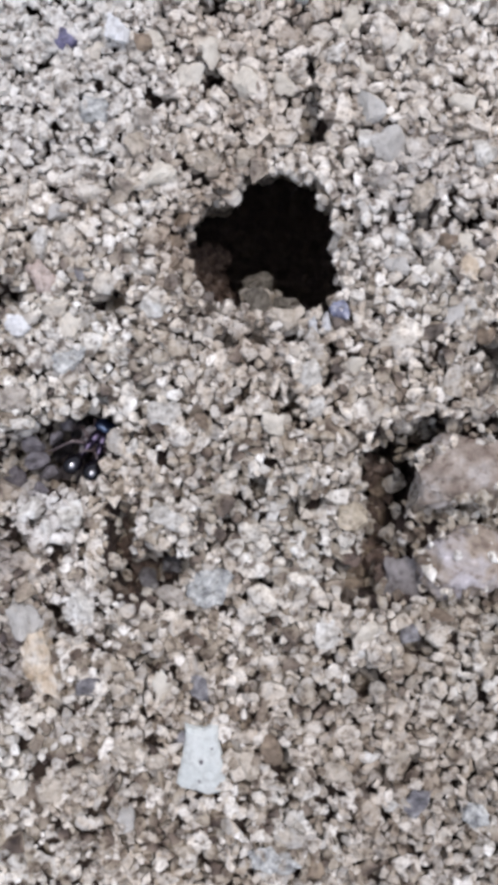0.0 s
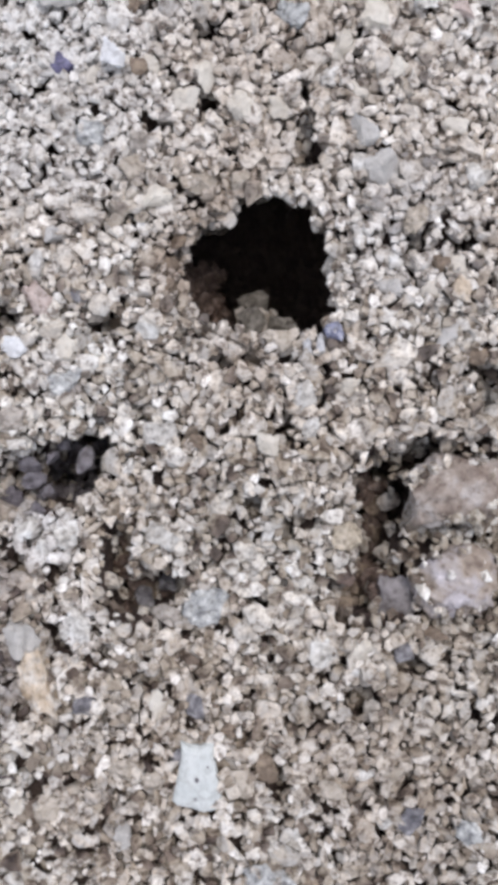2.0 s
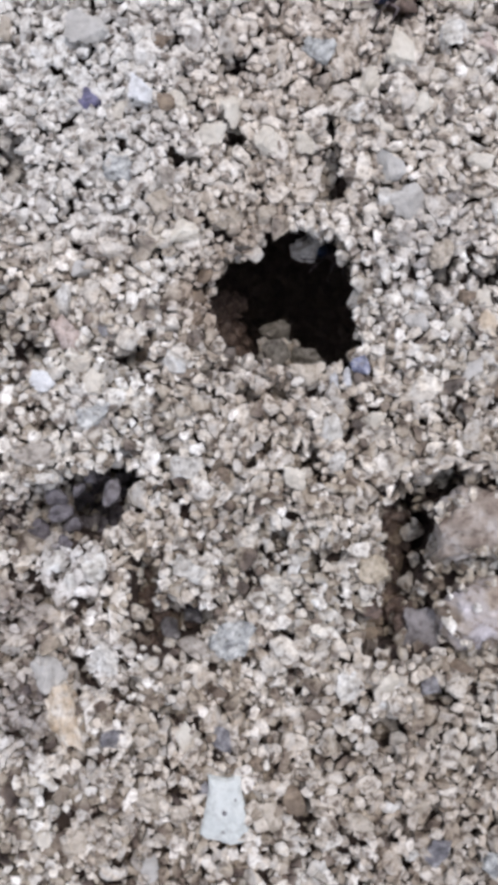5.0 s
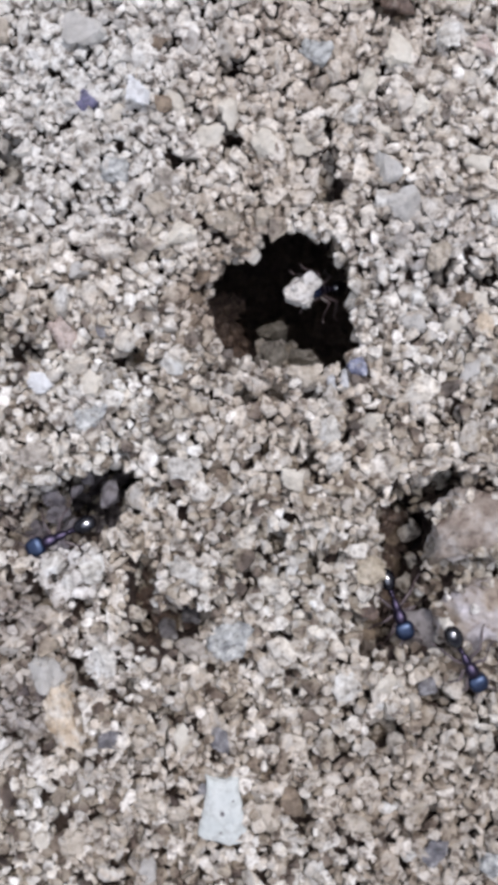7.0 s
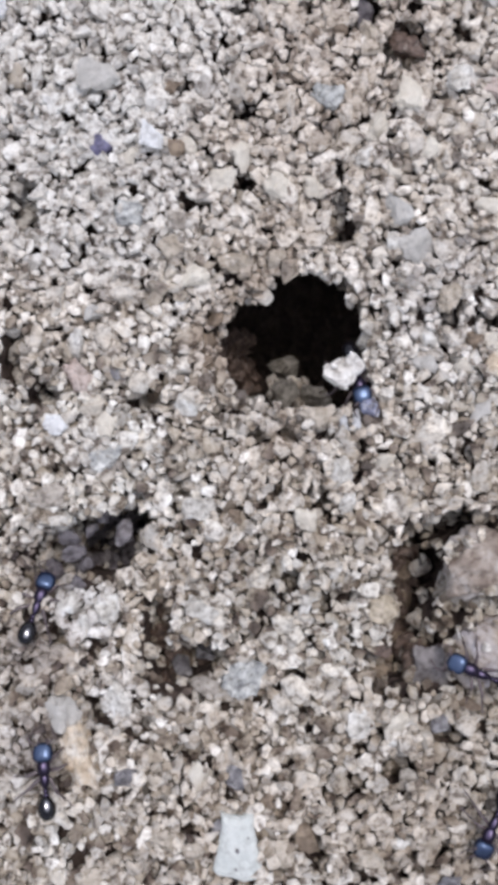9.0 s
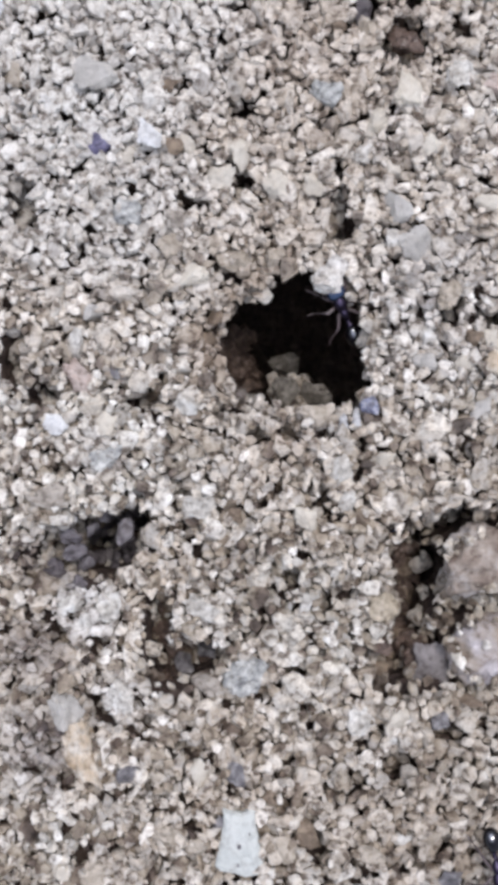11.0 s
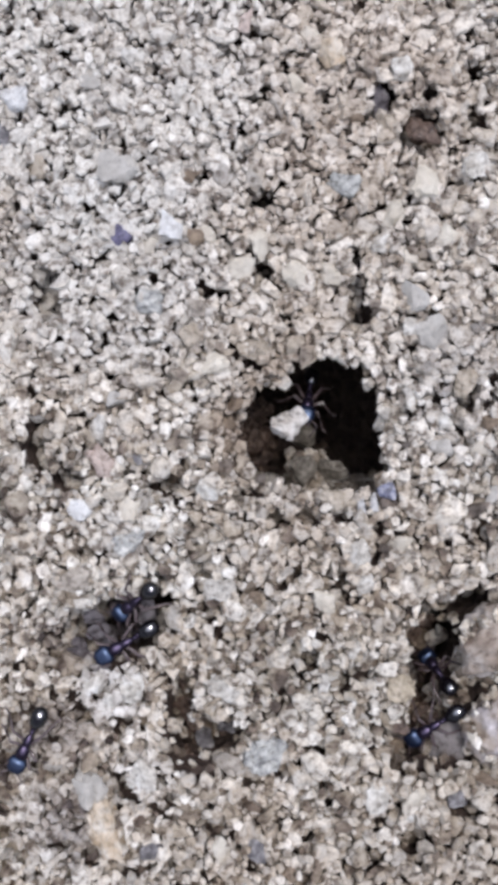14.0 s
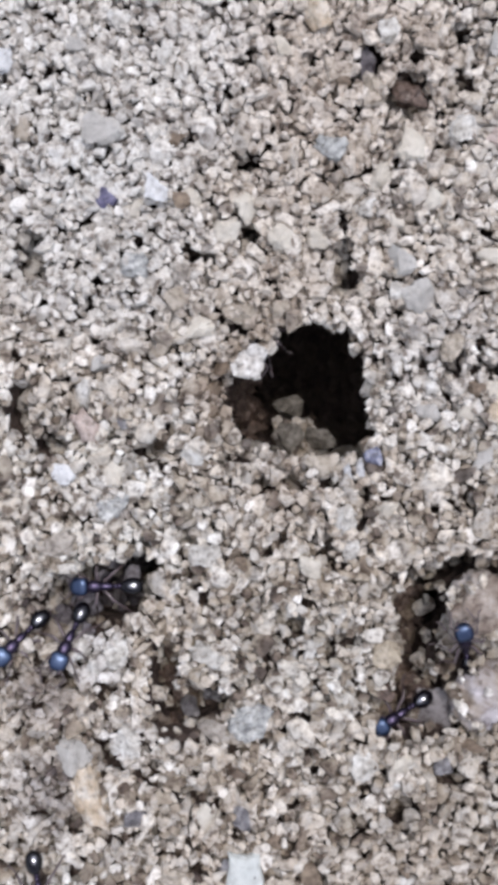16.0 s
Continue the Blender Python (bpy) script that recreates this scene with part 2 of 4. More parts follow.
M_BODY = ant_material("ant_body_black", (0.012, 0.009, 0.016), 0.33, 0.0, 0.0, 0.4)
M_GASTER = ant_material("ant_gaster_gloss", (0.004, 0.003, 0.005), 0.14, 0.0, grain=0.05)
# gloss fades with facing to shape a painted highlight; tints put in the blue sky's reflection
for shell, wide, tint in ((M_HEAD, 0.34, (0.46, 0.64, 1.0)), (M_BODY, 0.16, (0.6, 0.5, 0.8)), (M_GASTER, 0.07, (0.94, 0.96, 1.0))):
    bsdf, nodes = shell.node_tree.nodes["Principled BSDF"], shell.node_tree.nodes
    shine = nodes.new("ShaderNodeMapRange")
    shine.inputs["From Max"].default_value, shine.inputs["To Min"].default_value, shine.inputs["To Max"].default_value = wide, 1.0, 0.06
    shell.node_tree.links.new(nodes.new("ShaderNodeLayerWeight").outputs["Facing"], shine.inputs["Value"])
    shell.node_tree.links.new(shine.outputs["Result"], bsdf.inputs["Specular IOR Level"])
    bsdf.inputs["IOR"].default_value = 2.7 if shell is M_GASTER else 1.9
    bsdf.inputs["Specular Tint"].default_value = (*tint, 1)
M_LEG = ant_material("ant_leg", (0.09, 0.064, 0.066), 0.3, 0.4)


# ---- shape of the ground ----
def bump_pit(x, y, cx, cy, rx, ry, turn, depth, edge=0.3):
    """An oval hollow with steep sides: 0 outside, -depth in its middle."""
    c, s = math.cos(radians(turn)), math.sin(radians(turn))
    u, v = (x - cx) * c + (y - cy) * s, -(x - cx) * s + (y - cy) * c
    k = np.clip((1.0 + edge - np.hypot(u / rx, v / ry)) / (2 * edge), 0, 1)
    return -depth * k * k * (3 - 2 * k)


HOLLOWS = [  # x, y, half width, half height, turn, depth
    (-14.2, 0.0, 3.6, 1.7, 10, 4.2), (-13.6, -1.3, 2.8, 1.5, 8, 3.6), (-16.4, -2.0, 2.6, 1.5, 15, 2.6), (-12.0, 0.3, 1.7, 1.5, 0, 3.0), (-13.1, -0.5, 2.5, 2.3, 0, 3.0), (-12.7, -1.5, 1.9, 1.2, 12, 3.4),
    (9.7, -3.6, 1.7, 4.1, -8, 8.5), (9.6, -8.6, 2.3, 2.0, 10, 3.4), (7.8, -9.4, 1.5, 1.4, 0, 3.0), (12.0, 0.7, 2.8, 1.1, 22, 5.5), (15.5, -5.0, 4.6, 7.0, 0, 2.6),
    (-7.0, -9.2, 2.7, 1.35, 18, 6.0), (-9.1, -6.9, 0.95, 2.8, 0, 5.0), (-13.2, -12.4, 1.3, 0.7, -50, 3.5),
]
POCKETS = [  # x, y, half width, half height
    (8.2, -16.7, 1.0, 1.3), (0.7, -9.6, .7, .8), (-6.9, -15.1, .7, .6), (2.9, 2.6, .5, 1.0), (4.4, 26.8, .6, .6), (-2.7, 25.5, .5, 1.1),
    (4.2, 23.4, .6, 2.0), (3.6, 22, .7, .4), (-7.2, 3.9, .5, .6), (.5, -2.8, .7, .8), (3.1, -4.5, .4, 1.2), (8.1, -1.3, .6, 1.0),
    (-17.2, 10.6, 1.0, .7), (-9.8, 10.4, .9, .8), (.6, 7.7, .6, .6), (-2, 7.7, .6, .7), (-2.8, 9.5, 1.1, .5), (-16.3, -6.9, .5, 1.2),
    (-12.2, -22.6, .5, .5), (2.6, -22.3, .6, 1.1), (12, -13.9, 1.2, .8),
]
POCKETS_FAR = [
    (17.3, 5.6, .8, 1.6), (9.0, 36.05, 1.4, 1.35), (6.1, 38.1, .8, 1.2), (12.9, 40.5, .6, .5), (12.8, 37.2, .4, .6),
    (-18.8, 24.4, .9, 1.6), (9.6, 38.7, .4, .4), (-6.5, 24.1, .9, .35), (4.6, 22.2, .6, .6), (-2.7, 31.2, .9, .5), (15.5, 16.1, .8, .6),
    (12, 16.2, .6, .8), (13.5, -17.7, .6, .4), (-19.5, 13, .7, 1.5),
]


def terrain(x, y):
    """Height of the sand, in millimetres, without the burrows."""
    x, y = np.asarray(x, float), np.asarray(y, float)
    z = 0.28 * np.sin(0.31 * x + 0.17 * y) + 0.25 * np.sin(0.23 * y - 0.4 * x + 1.3) + 0.18 * np.sin(0.71 * x + 0.3) * np.sin(0.63 * y + 2)
    z = z * np.exp(-(x * x + (y - 6) ** 2) / 90 ** 2)
    for cx, cy, rx, ry, turn, depth in HOLLOWS:
        z = z + bump_pit(x, y, cx, cy, rx, ry, turn, depth)
    for cx, cy, rx, ry in POCKETS:
        z = z + bump_pit(x, y, cx, cy, rx * 1.05, ry * 1.05, 0, 3.0, 0.25)
    for cx, cy, rx, ry in POCKETS_FAR:
        z = z + bump_pit(x, y, cx, cy, rx * 1.2, ry * 1.2, 0, 3.4, 0.25)
    # the lip of the nest entrance dips towards the burrow
    z = z - 0.7 * np.exp(-((x - 1.0) ** 2 + (y - 14.2) ** 2) / 5.4 ** 2)
    z = z - 1.9 * np.exp(-((x + 4.2) ** 2 + (y - 14.8) ** 2) / 1.9 ** 2)
    return z


# burrows: centre, mean radius, slope of the axis (x and y per millimetre of depth), length
BURROWS = [(1.0, 14.2, 4.55, 0.02, 0.12, 21.0), (-10.9, 1.3, 1.05, 0.75, 0.55, 9.0), (9.7, -2.6, 1.15, -0.1, 0.8, 9.0)]


# the ragged mouth of the nest: direction, radius
MOUTH = ([-2.84, -2.56, -2.28, -1.96, -1.56, -1.05, -0.84, -0.52, -0.21, 0.15, 0.45, 0.78, 0.95, 1.36, 1.81, 2.22, 2.65, 3.01],
         [5.3, 5.6, 4.8, 4.4, 4.1, 5.0, 6.1, 5.75, 4.7, 4.65, 4.6, 4.65, 5.1, 5.2, 4.75, 3.7, 4.85, 5.1])


def rim(k, a):
    """Radius of burrow k's mouth in the direction a."""
    r = BURROWS[k][2]
    if k:
        return r * (1 + 0.12 * np.sin(3 * a + k) + 0.07 * np.sin(5 * a))
    return np.interp(a, MOUTH[0], MOUTH[1], period=2 * np.pi)


def burrow_point(k, a, depth):
    """A place on the wall of burrow k."""
    cx, cy, r, sx, sy, length = BURROWS[k]
    s = np.clip(depth / length, 0, 1)
    wide = rim(k, a) * np.where(s < 0.85, 1 + (0.62 if k == 0 else 0.0) * np.clip((depth - 0.5) / 5, 0, 1) + 0.05 * np.sin(depth * 0.9) - 0.25 * s, 0.8 * np.sqrt(np.clip((1 - s) / 0.15, 0, 1)))
    lean = depth * (0.45 + 0.55 * np.clip(depth / 4, 0, 1))
    x, y = cx + wide * np.cos(a) + sx * lean, cy + wide * np.sin(a) + sy * lean
    top = terrain(cx + rim(k, a) * np.cos(a), cy + rim(k, a) * np.sin(a))
    return x, y, top - depth


def inside(x, y, slack=0.0):
    """Which burrow's mouth holds the place x, y; -1 for none."""
    which = np.full(np.shape(x), -1)
    for k, (cx, cy, *_) in enumerate(BURROWS):
        a = np.arctan2(y - cy, x - cx)
        which = np.where(np.hypot(x - cx, y - cy) < rim(k, a) + slack, k, which)
    return which


def mesh_from(name, verts, faces, material, smooth=False):
    """A mesh from arrays of vertices (metres) and of triangles or quads."""
    me = bpy.data.meshes.new(name)
    verts, faces = np.asarray(verts, np.float32), np.asarray(faces, np.int32)
    n, k = faces.shape
    me.vertices.add(len(verts))
    me.vertices.foreach_set("co", verts.ravel())
    me.loops.add(n * k)
    me.loops.foreach_set("vertex_index", faces.ravel())
    me.polygons.add(n)
    me.polygons.foreach_set("loop_start", np.arange(0, n * k, k, dtype=np.int32))
    me.polygons.foreach_set("use_smooth", np.full(n, smooth))
    me.materials.append(material)
    me.update(calc_edges=True)
    me.validate()
    return me


def ground_sheet():
    """One sheet: fine round the nest, burrows drawn down into it, wide to the horizon."""
    far = np.cumsum(0.6 * 1.42 ** np.arange(1, 36))
    xs, ys = np.arange(-40, 38.01, 0.35), np.arange(-46, 60.01, 0.35)
    xs = np.concatenate([xs[0] - far[::-1], xs, xs[-1] + far])
    ys = np.concatenate([ys[0] - far[::-1], ys, ys[-1] + far])
    x, y = (g.ravel() for g in np.meshgrid(xs, ys))
    z = terrain(x, y) - 1.9
    which = inside(x, y, 2.0)
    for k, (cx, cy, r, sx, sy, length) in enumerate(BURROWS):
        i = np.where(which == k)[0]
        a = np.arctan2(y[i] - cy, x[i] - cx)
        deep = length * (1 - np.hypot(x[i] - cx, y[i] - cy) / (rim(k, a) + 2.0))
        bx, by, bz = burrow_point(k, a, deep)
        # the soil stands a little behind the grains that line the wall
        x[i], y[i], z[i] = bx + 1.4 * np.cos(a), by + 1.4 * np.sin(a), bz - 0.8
    w, h = len(xs), len(ys)
    q = (np.arange(h - 1)[:, None] * w + np.arange(w - 1)).ravel()
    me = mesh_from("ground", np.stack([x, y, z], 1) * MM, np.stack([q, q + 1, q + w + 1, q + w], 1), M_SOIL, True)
    return tagged(new("ground", me), "crumbly earth under pale coarse sand, darkened for the shade of gaps and burrow mouths", "ground", kind="structure")


ground = ground_sheet()


# ---- grains ----
def ico(level):
    bm = bmesh.new()
    bmesh.ops.create_icosphere(bm, subdivisions=level, radius=1)
    v = np.array([p.co[:] for p in bm.verts])
    f = np.array([[p.index for p in t.verts] for t in bm.faces])
    bm.free()
    return v, f


ICO = {k: ico(k) for k in (1, 2, 3, 4, 5)}
rng = np.random.default_rng(7)


def chipped(level, cuts=9, low=0.55, high=0.92, lump=0.0, seed=None):
    """A pebble of radius about 1: a sphere with flats broken off it, corners left blunt."""
    g = rng if seed is None else np.random.default_rng(seed)
    v, f = ICO[level]
    v = v.copy()
    if lump:
        d = g.normal(size=(6, 3)) * 2.2
        p = g.uniform(0, 6.28, 6)
        v *= (1 + lump * np.sin(v @ d.T + p).mean(1) * 2)[:, None]
    for _ in range(cuts):
        n = g.normal(size=3)
        n /= np.linalg.norm(n)
        over = v @ n - g.uniform(low, high)
        v -= np.clip(over, 0, None)[:, None] * n * 0.93
    return v, f


def rotations(n, g):
    q = g.normal(size=(n, 4))
    q /= np.linalg.norm(q, axis=1)[:, None]
    w, x, y, z = q.T
    return np.stack([1 - 2 * (y * y + z * z), 2 * (x * y - z * w), 2 * (x * z + y * w), 2 * (x * y + z * w), 1 - 2 * (x * x + z * z), 2 * (y * z - x * w),
                     2 * (x * z - y * w), 2 * (y * z + x * w), 1 - 2 * (x * x + y * y)], 1).reshape(n, 3, 3)


def block(n, seed, power=5.0, cuts=5):
    """A blunt, broken block: a cube with n fields to a side, swollen, chipped and slightly twisted."""
    g = np.random.default_rng(seed)
    t = np.linspace(-1, 1, n + 1)
    index, verts, faces = {}, [], []
    for axis_ in range(3):
        for side in (-1, 1):
            ids = np.zeros((n + 1, n + 1), int)
            for i in range(n + 1):
                for j in range(n + 1):
                    p = [0.0, 0.0, 0.0]
                    p[axis_], p[(axis_ + 1) % 3], p[(axis_ + 2) % 3] = side, t[i], t[j]
                    key = tuple(round(q, 4) for q in p)
                    if key not in index:
                        index[key] = len(verts)
                        verts.append(p)
                    ids[i, j] = index[key]
            for i in range(n):
                for j in range(n):
                    q = [ids[i, j], ids[i + 1, j], ids[i + 1, j + 1], ids[i, j + 1]]
                    q = q if side > 0 else q[::-1]
                    faces += [(q[0], q[1], q[2]), (q[0], q[2], q[3])]
    v = np.array(verts)
    v = v / (np.abs(v) ** power).sum(1)[:, None] ** (1 / power)
    v = v @ (np.eye(3) + g.normal(0, 0.16, (3, 3)))
    v += g.normal(0, 0.05, v.shape)
    for _ in range(cuts):
        d = g.normal(size=3)
        d /= np.linalg.norm(d)
        over = v @ d - g.uniform(0.45, 1.0)
        v -= np.clip(over, 0, None)[:, None] * d * 0.95
    return v * 0.92, np.array(faces)


def plate(seed):
    """A flat broken grain: an uneven outline of five to eight corners, a thick edge, a bevel and a nearly level top."""
    g = np.random.default_rng(seed)
    n = int(g.integers(5, 9))
    a = (np.arange(n) + g.uniform(-0.3, 0.3, n)) * 2 * np.pi / n
    r = g.uniform(0.66, 1.26, n)
    if g.uniform() < 0.6:
        r[0] *= 0.6  # a notch
    tilt = g.normal(0, 0.1, 2)
    rings = []
    for grow, z in ((0.72, -0.62), (1.0, -0.05), (g.uniform(0.66, 0.86), 0.5)):
        x, y = r * grow * np.cos(a), r * grow * np.sin(a)
        rings.append(np.stack([x, y, z + g.normal(0, 0.07, n) + (tilt[0] * x + tilt[1] * y if z > 0 else 0)], 1))
    v = np.concatenate(rings + [[[0, 0, -0.7]], [[*g.normal(0, 0.15, 2), 0.55]]])
    f = []
    for k in range(n):
        q = (k + 1) % n
        for lo in (0, n):
            f += [(lo + k, lo + q, lo + n + q), (lo + k, lo + n + q, lo + n + k)]
        f += [(2 * n + k, 2 * n + q, 3 * n + 1), (q, k, 3 * n)]
    return v, np.array(f)


SHAPES = [plate(100 + k) if k < 30 else block(4, 100 + k) for k in range(42)]


def packed(g, box, sizes, taken=None, spacing=0.86):
    """Throws discs into the box, large ones first, none nearer to another than spacing allows. sizes: (radius, spread, tries)."""
    x0, x1, y0, y1 = box
    cell, grid, out = 1.6, {}, []

    def put(x, y, r, keep=True):
        grid.setdefault((int(x // cell), int(y // cell)), []).append((x, y, r))
        if keep:
            out.append((x, y, r))

    for x, y, r in taken or []:
        put(x, y, r, False)
    for radius, spread, tries in sizes:
        rs = radius * np.exp(g.normal(0, spread, tries))
        for x, y, r in zip(g.uniform(x0, x1, tries), g.uniform(y0, y1, tries), rs):
            i, j = int(x // cell), int(y // cell)
            ok = True
            for a in (i - 1, i, i + 1):
                for b in (j - 1, j, j + 1):
                    for px, py, pr in grid.get((a, b), ()):
                        if (px - x) ** 2 + (py - y) ** 2 < (spacing * (pr + r)) ** 2:
                            ok = False
                            break
                    if not ok:
                        break
                if not ok:
                    break
            if ok:
                put(x, y, r)
    return np.array(out)


def lying(n, g, tilt=0.3):
    """Turns that leave a flat grain lying more or less on its broad side."""
    a, t, d = g.uniform(0, 6.283, n), np.abs(g.normal(0, tilt, n)), g.uniform(0, 6.283, n)
    out = np.zeros((n, 3, 3))
    c, s, ct, st = np.cos(d), np.sin(d), np.cos(t), np.sin(t)
    lean = np.stack([ct * c * c + s * s, (ct - 1) * c * s, st * c, (ct - 1) * c * s, ct * s * s + c * c, st * s, -st * c, -st * s, ct], 1).reshape(n, 3, 3)
    out[:, 0, 0], out[:, 0, 1], out[:, 1, 0], out[:, 1, 1], out[:, 2, 2] = np.cos(a), -np.sin(a), np.sin(a), np.cos(a), 1
    return lean @ out


def grain_cloud(places, radii, g, flat=None):
    """Vertices and triangles of many grains, each turned and squashed its own way."""
    n = len(radii)
    kinds = np.where((radii > 0.5) & (g.uniform(0, 1, n) < 0.3), g.integers(30, len(SHAPES), n), g.integers(0, 30, n))
    rot = rotations(n, g) if flat is None else np.where(flat[:, None, None], lying(n, g), rotations(n, g))
    stretch = np.exp(g.normal(0.0, 0.22, (n, 3)))
    stretch[:, 2] *= 0.85
    allv, allf, base = [], [], 0
    for k, (v, f) in enumerate(SHAPES):
        i = np.where(kinds == k)[0]
        if not len(i):
            continue
        pts = v[None] * (stretch[i] * radii[i, None])[:, None, :]
        pts = np.einsum("nij,nkj->nki", rot[i], pts) + places[i][:, None, :]
        allv.append(pts.reshape(-1, 3))
        allf.append((f[None] + (np.arange(len(i)) * len(v))[:, None, None] + base).reshape(-1, 3))
        base += len(i) * len(v)
    return np.concatenate(allv), np.concatenate(allf)


STONE_WORDS = {
    "lilac": "narrow pale lilac crystal at the burrow's lip",
    "milk": "bright white quartz pebble lying on the sand",
    "white": "milky white quartz pebble bedded in the sand", "purple": "dark violet mineral grain lying on pale sand", "cream": "smooth cream feldspar pebble bedded in the sand",
    "tan": "dull tan sandstone pebble bedded in the sand", "pink": "pinkish rough granite pebble bedded in the sand", "orange": "pale orange weathered pebble among the sand grains",
    "grey": "plain grey flat pebble bedded in the sand", "speck": "crumbly blue-grey speckled stone fragment in the sand", "blue": "glassy blue-white mineral grain at the burrow's lip",
    "brown": "dull brown rounded pebble lying in a hollow", "dark": "dark grey-black speckled stone chip in the sand", "ochre": "yellow-brown ochre stone at the edge of a pit",
    "dusk": "dark purple-grey grain on the floor of the small pit",
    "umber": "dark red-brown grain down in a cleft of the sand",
    "greytan": "grey-tan blunt pebble at the lip of a hollow",
}


def stone(name, x, y, z, size, turn, material, seed, level=3, cuts=14, low=0.6, high=0.95, lump=0.12, rough=0.05):
    """One pebble as an object of its own; size: width, height, thickness in millimetres."""
    v, f = chipped(level, cuts, low, high, lump, seed)
    v = v / np.abs(v).max(0) * (np.array(size) / 2)
    fine = np.array([noise.noise(Vector(p) * 1.4) + 0.6 * noise.noise(Vector(p) * 3.5) for p in v])
    v = v * (1 + rough * fine)[:, None]
    ob = new(name, mesh_from(name, v * MM, f, material, True))
    ob.matrix_world = pose(x * MM, y * MM, z * MM, 0, 0, turn)
    return ob


taken = []  # where pebbles keep the loose sand away


def pebbles(kind, rows, lift=0.15):
    """Single stones that stand out: x, y, width, height, turn."""
    for x, y, w, h, turn in rows:
        seed = 300 + len(taken)
        v, f = block(7, seed, 4.0, 8)
        thick = 0.7 * min(w, h)
        v = v / np.abs(v).max(0) * (np.array((w, h, thick)) / 2 * 1.04)
        v = v * (1 + 0.26 * np.array([noise.noise(Vector(p) * 1.7 + Vector((seed, 0, 0))) + 0.6 * noise.noise(Vector(p) * 4.0) for p in v]))[:, None]
        ob = new("pebble", mesh_from("pebble", v * MM, f, M_STONE[kind], False))
        tilt = np.random.default_rng(seed).normal(0, 9, 2)
        ob.matrix_world = pose(x * MM, y * MM, (float(terrain(x, y)) + lift * thick) * MM, tilt[0], tilt[1], turn)
        tagged(ob, STONE_WORDS[kind], "pebble", "pebbles in the sand")
        taken.append((x, y, 0.14 * (w + h)))


pebbles("milk", [(-9.6, 28.9, 1.9, 2.6, 0)], 0.55)
pebbles("brown", [(-7.7, 28.3, 1.4, 1.3, 0)], 0.4)
pebbles("grey", [(-13.3, 33.1, 2.8, 2.3, 0)], 0.45)
pebbles("milk", [(-16.4, 8.4, 1.7, 1.6, 0), (-20.9, 38.6, 2.6, 1.9, 0)], 0.25)
pebbles("lilac", [(4.3, 8.2, 0.8, 2.1, 4), (5.25, 8.75, 0.75, 1.7, -6)], 0.6)
pebbles("white", [(4.3, 5.1, 2, 2.2, 0), (4.7, 2.9, 1.2, 2.2, -20), (-12.3, -4.8, 2.3, 2.2, 0), (-5.7, -5, 2.9, 2.3, 0), (-11.9, -11, 2.4, 3, 0), (10, -25.3, 1.3, 1.3, 0), (12.8, 33.6, 3.1, 2.5, 0)])
pebbles("white", [(-15.4, -4.4, 1.8, 1.5, 20), (-14.0, -5.9, 1.4, 1.6, 0)])
pebbles("purple", [(-13.1, 28.2, 1.5, 1.8, -20)], 0.3)
pebbles("cream", [(-4.5, 25.9, 2.1, 1.7, 0), (-0.7, 25.3, 1.9, 2.1, 0), (1.7, 1.6, 1.7, 1.7, 0), (-3, 27.8, 1.6, 2.3, 0), (2.2, 25.6, 1.6, 1.8, 0), (9.3, 32.2, 2.8, 2.5, 0), (6.7, -7.1, 1.2, 0.7, 0)], 0.3)
pebbles("tan", [(-8.1, 21.1, 2.2, 2.2, 0), (11.8, 17.6, 2, 2.4, 0), (-6.3, -22.3, 1.7, 1.7, 0), (-13.8, -24.2, 2.2, 2, 0), (-0.2, -22.2, 2.2, 2, 0), (10.8, -21.7, 2.2, 1.3, 10), (2.4, 8.9, 2.4, 1.7, 0), (-0.6, 20.3, 1.6, 1.6, 0), (-3.2, 20.2, 2.1, 1.6, 0), (6.3, 36.4, 1.5, 2.2, 30)])
pebbles("pink", [(-14.6, 11.7, 2.5, 2.4, 0), (15.2, 32.6, 1.6, 1.7, 0)])
pebbles("orange", [(15.2, 12.8, 1.6, 2, 0), (2.3, 41.2, 2.1, 2.7, 0)])
pebbles("grey", [(8.2, 24, 2.2, 2.5, 0), (9.6, 21.2, 2.4, 2.4, 30), (15.6, 39.7, 2.1, 2.1, 0)])
pebbles("speck", [(3.3, 31.6, 2.5, 2.4, 0), (-13, 5.8, 2.8, 2, 0), (-2.9, -9.9, 3, 2.8, 0), (1.8, -28.9, 3.6, 1.8, 0), (-10.8, 23.7, 2.6, 2.1, 0)], 0.0)
pebbles("blue", [(6.2, 9.7, 1.3, 1.5, 0)], 0.5)
pebbles("greytan", [(-16.6, 3.1, 2.6, 2.3, 0)])
pebbles("brown", [(-3.6, 1.8, 1.2, 1.2, 0), (-9.6, 10.6, 1.2, 1.2, 0), (13.8, 14.4, 1.4, 1.4, 0), (-8.8, -5.8, 1, 2.1, 0), (-7.6, -9.6, 1.5, 1.7, 0), (1.6, -21, 1.8, 2.2, 0), (7.7, -9.1, 2.3, 1.9, 0), (-8.1, 32.8, 1.4, 1.2, 0)])
pebbles("dark", [(-11, -16.9, 2.2, 1.7, 0), (-5.8, -8.3, 1.8, 1.4, 0), (11.8, -24.9, 2, 2.4, 0), (-3.4, -16.8, 1.8, 2, 0)])
pebbles("brown", [(-5.6, 14.4, 1.5, 1.3, 0), (-4.9, 16.2, 1.3, 1.2, 20), (-5.6, 12.8, 1.1, 1.2, 0)])
pebbles("ochre", [(7.1, -4.9, 2.3, 2.1, 0)])
pebbles("greytan", [(12, -13.9, 1.6, 1.6, 0)])
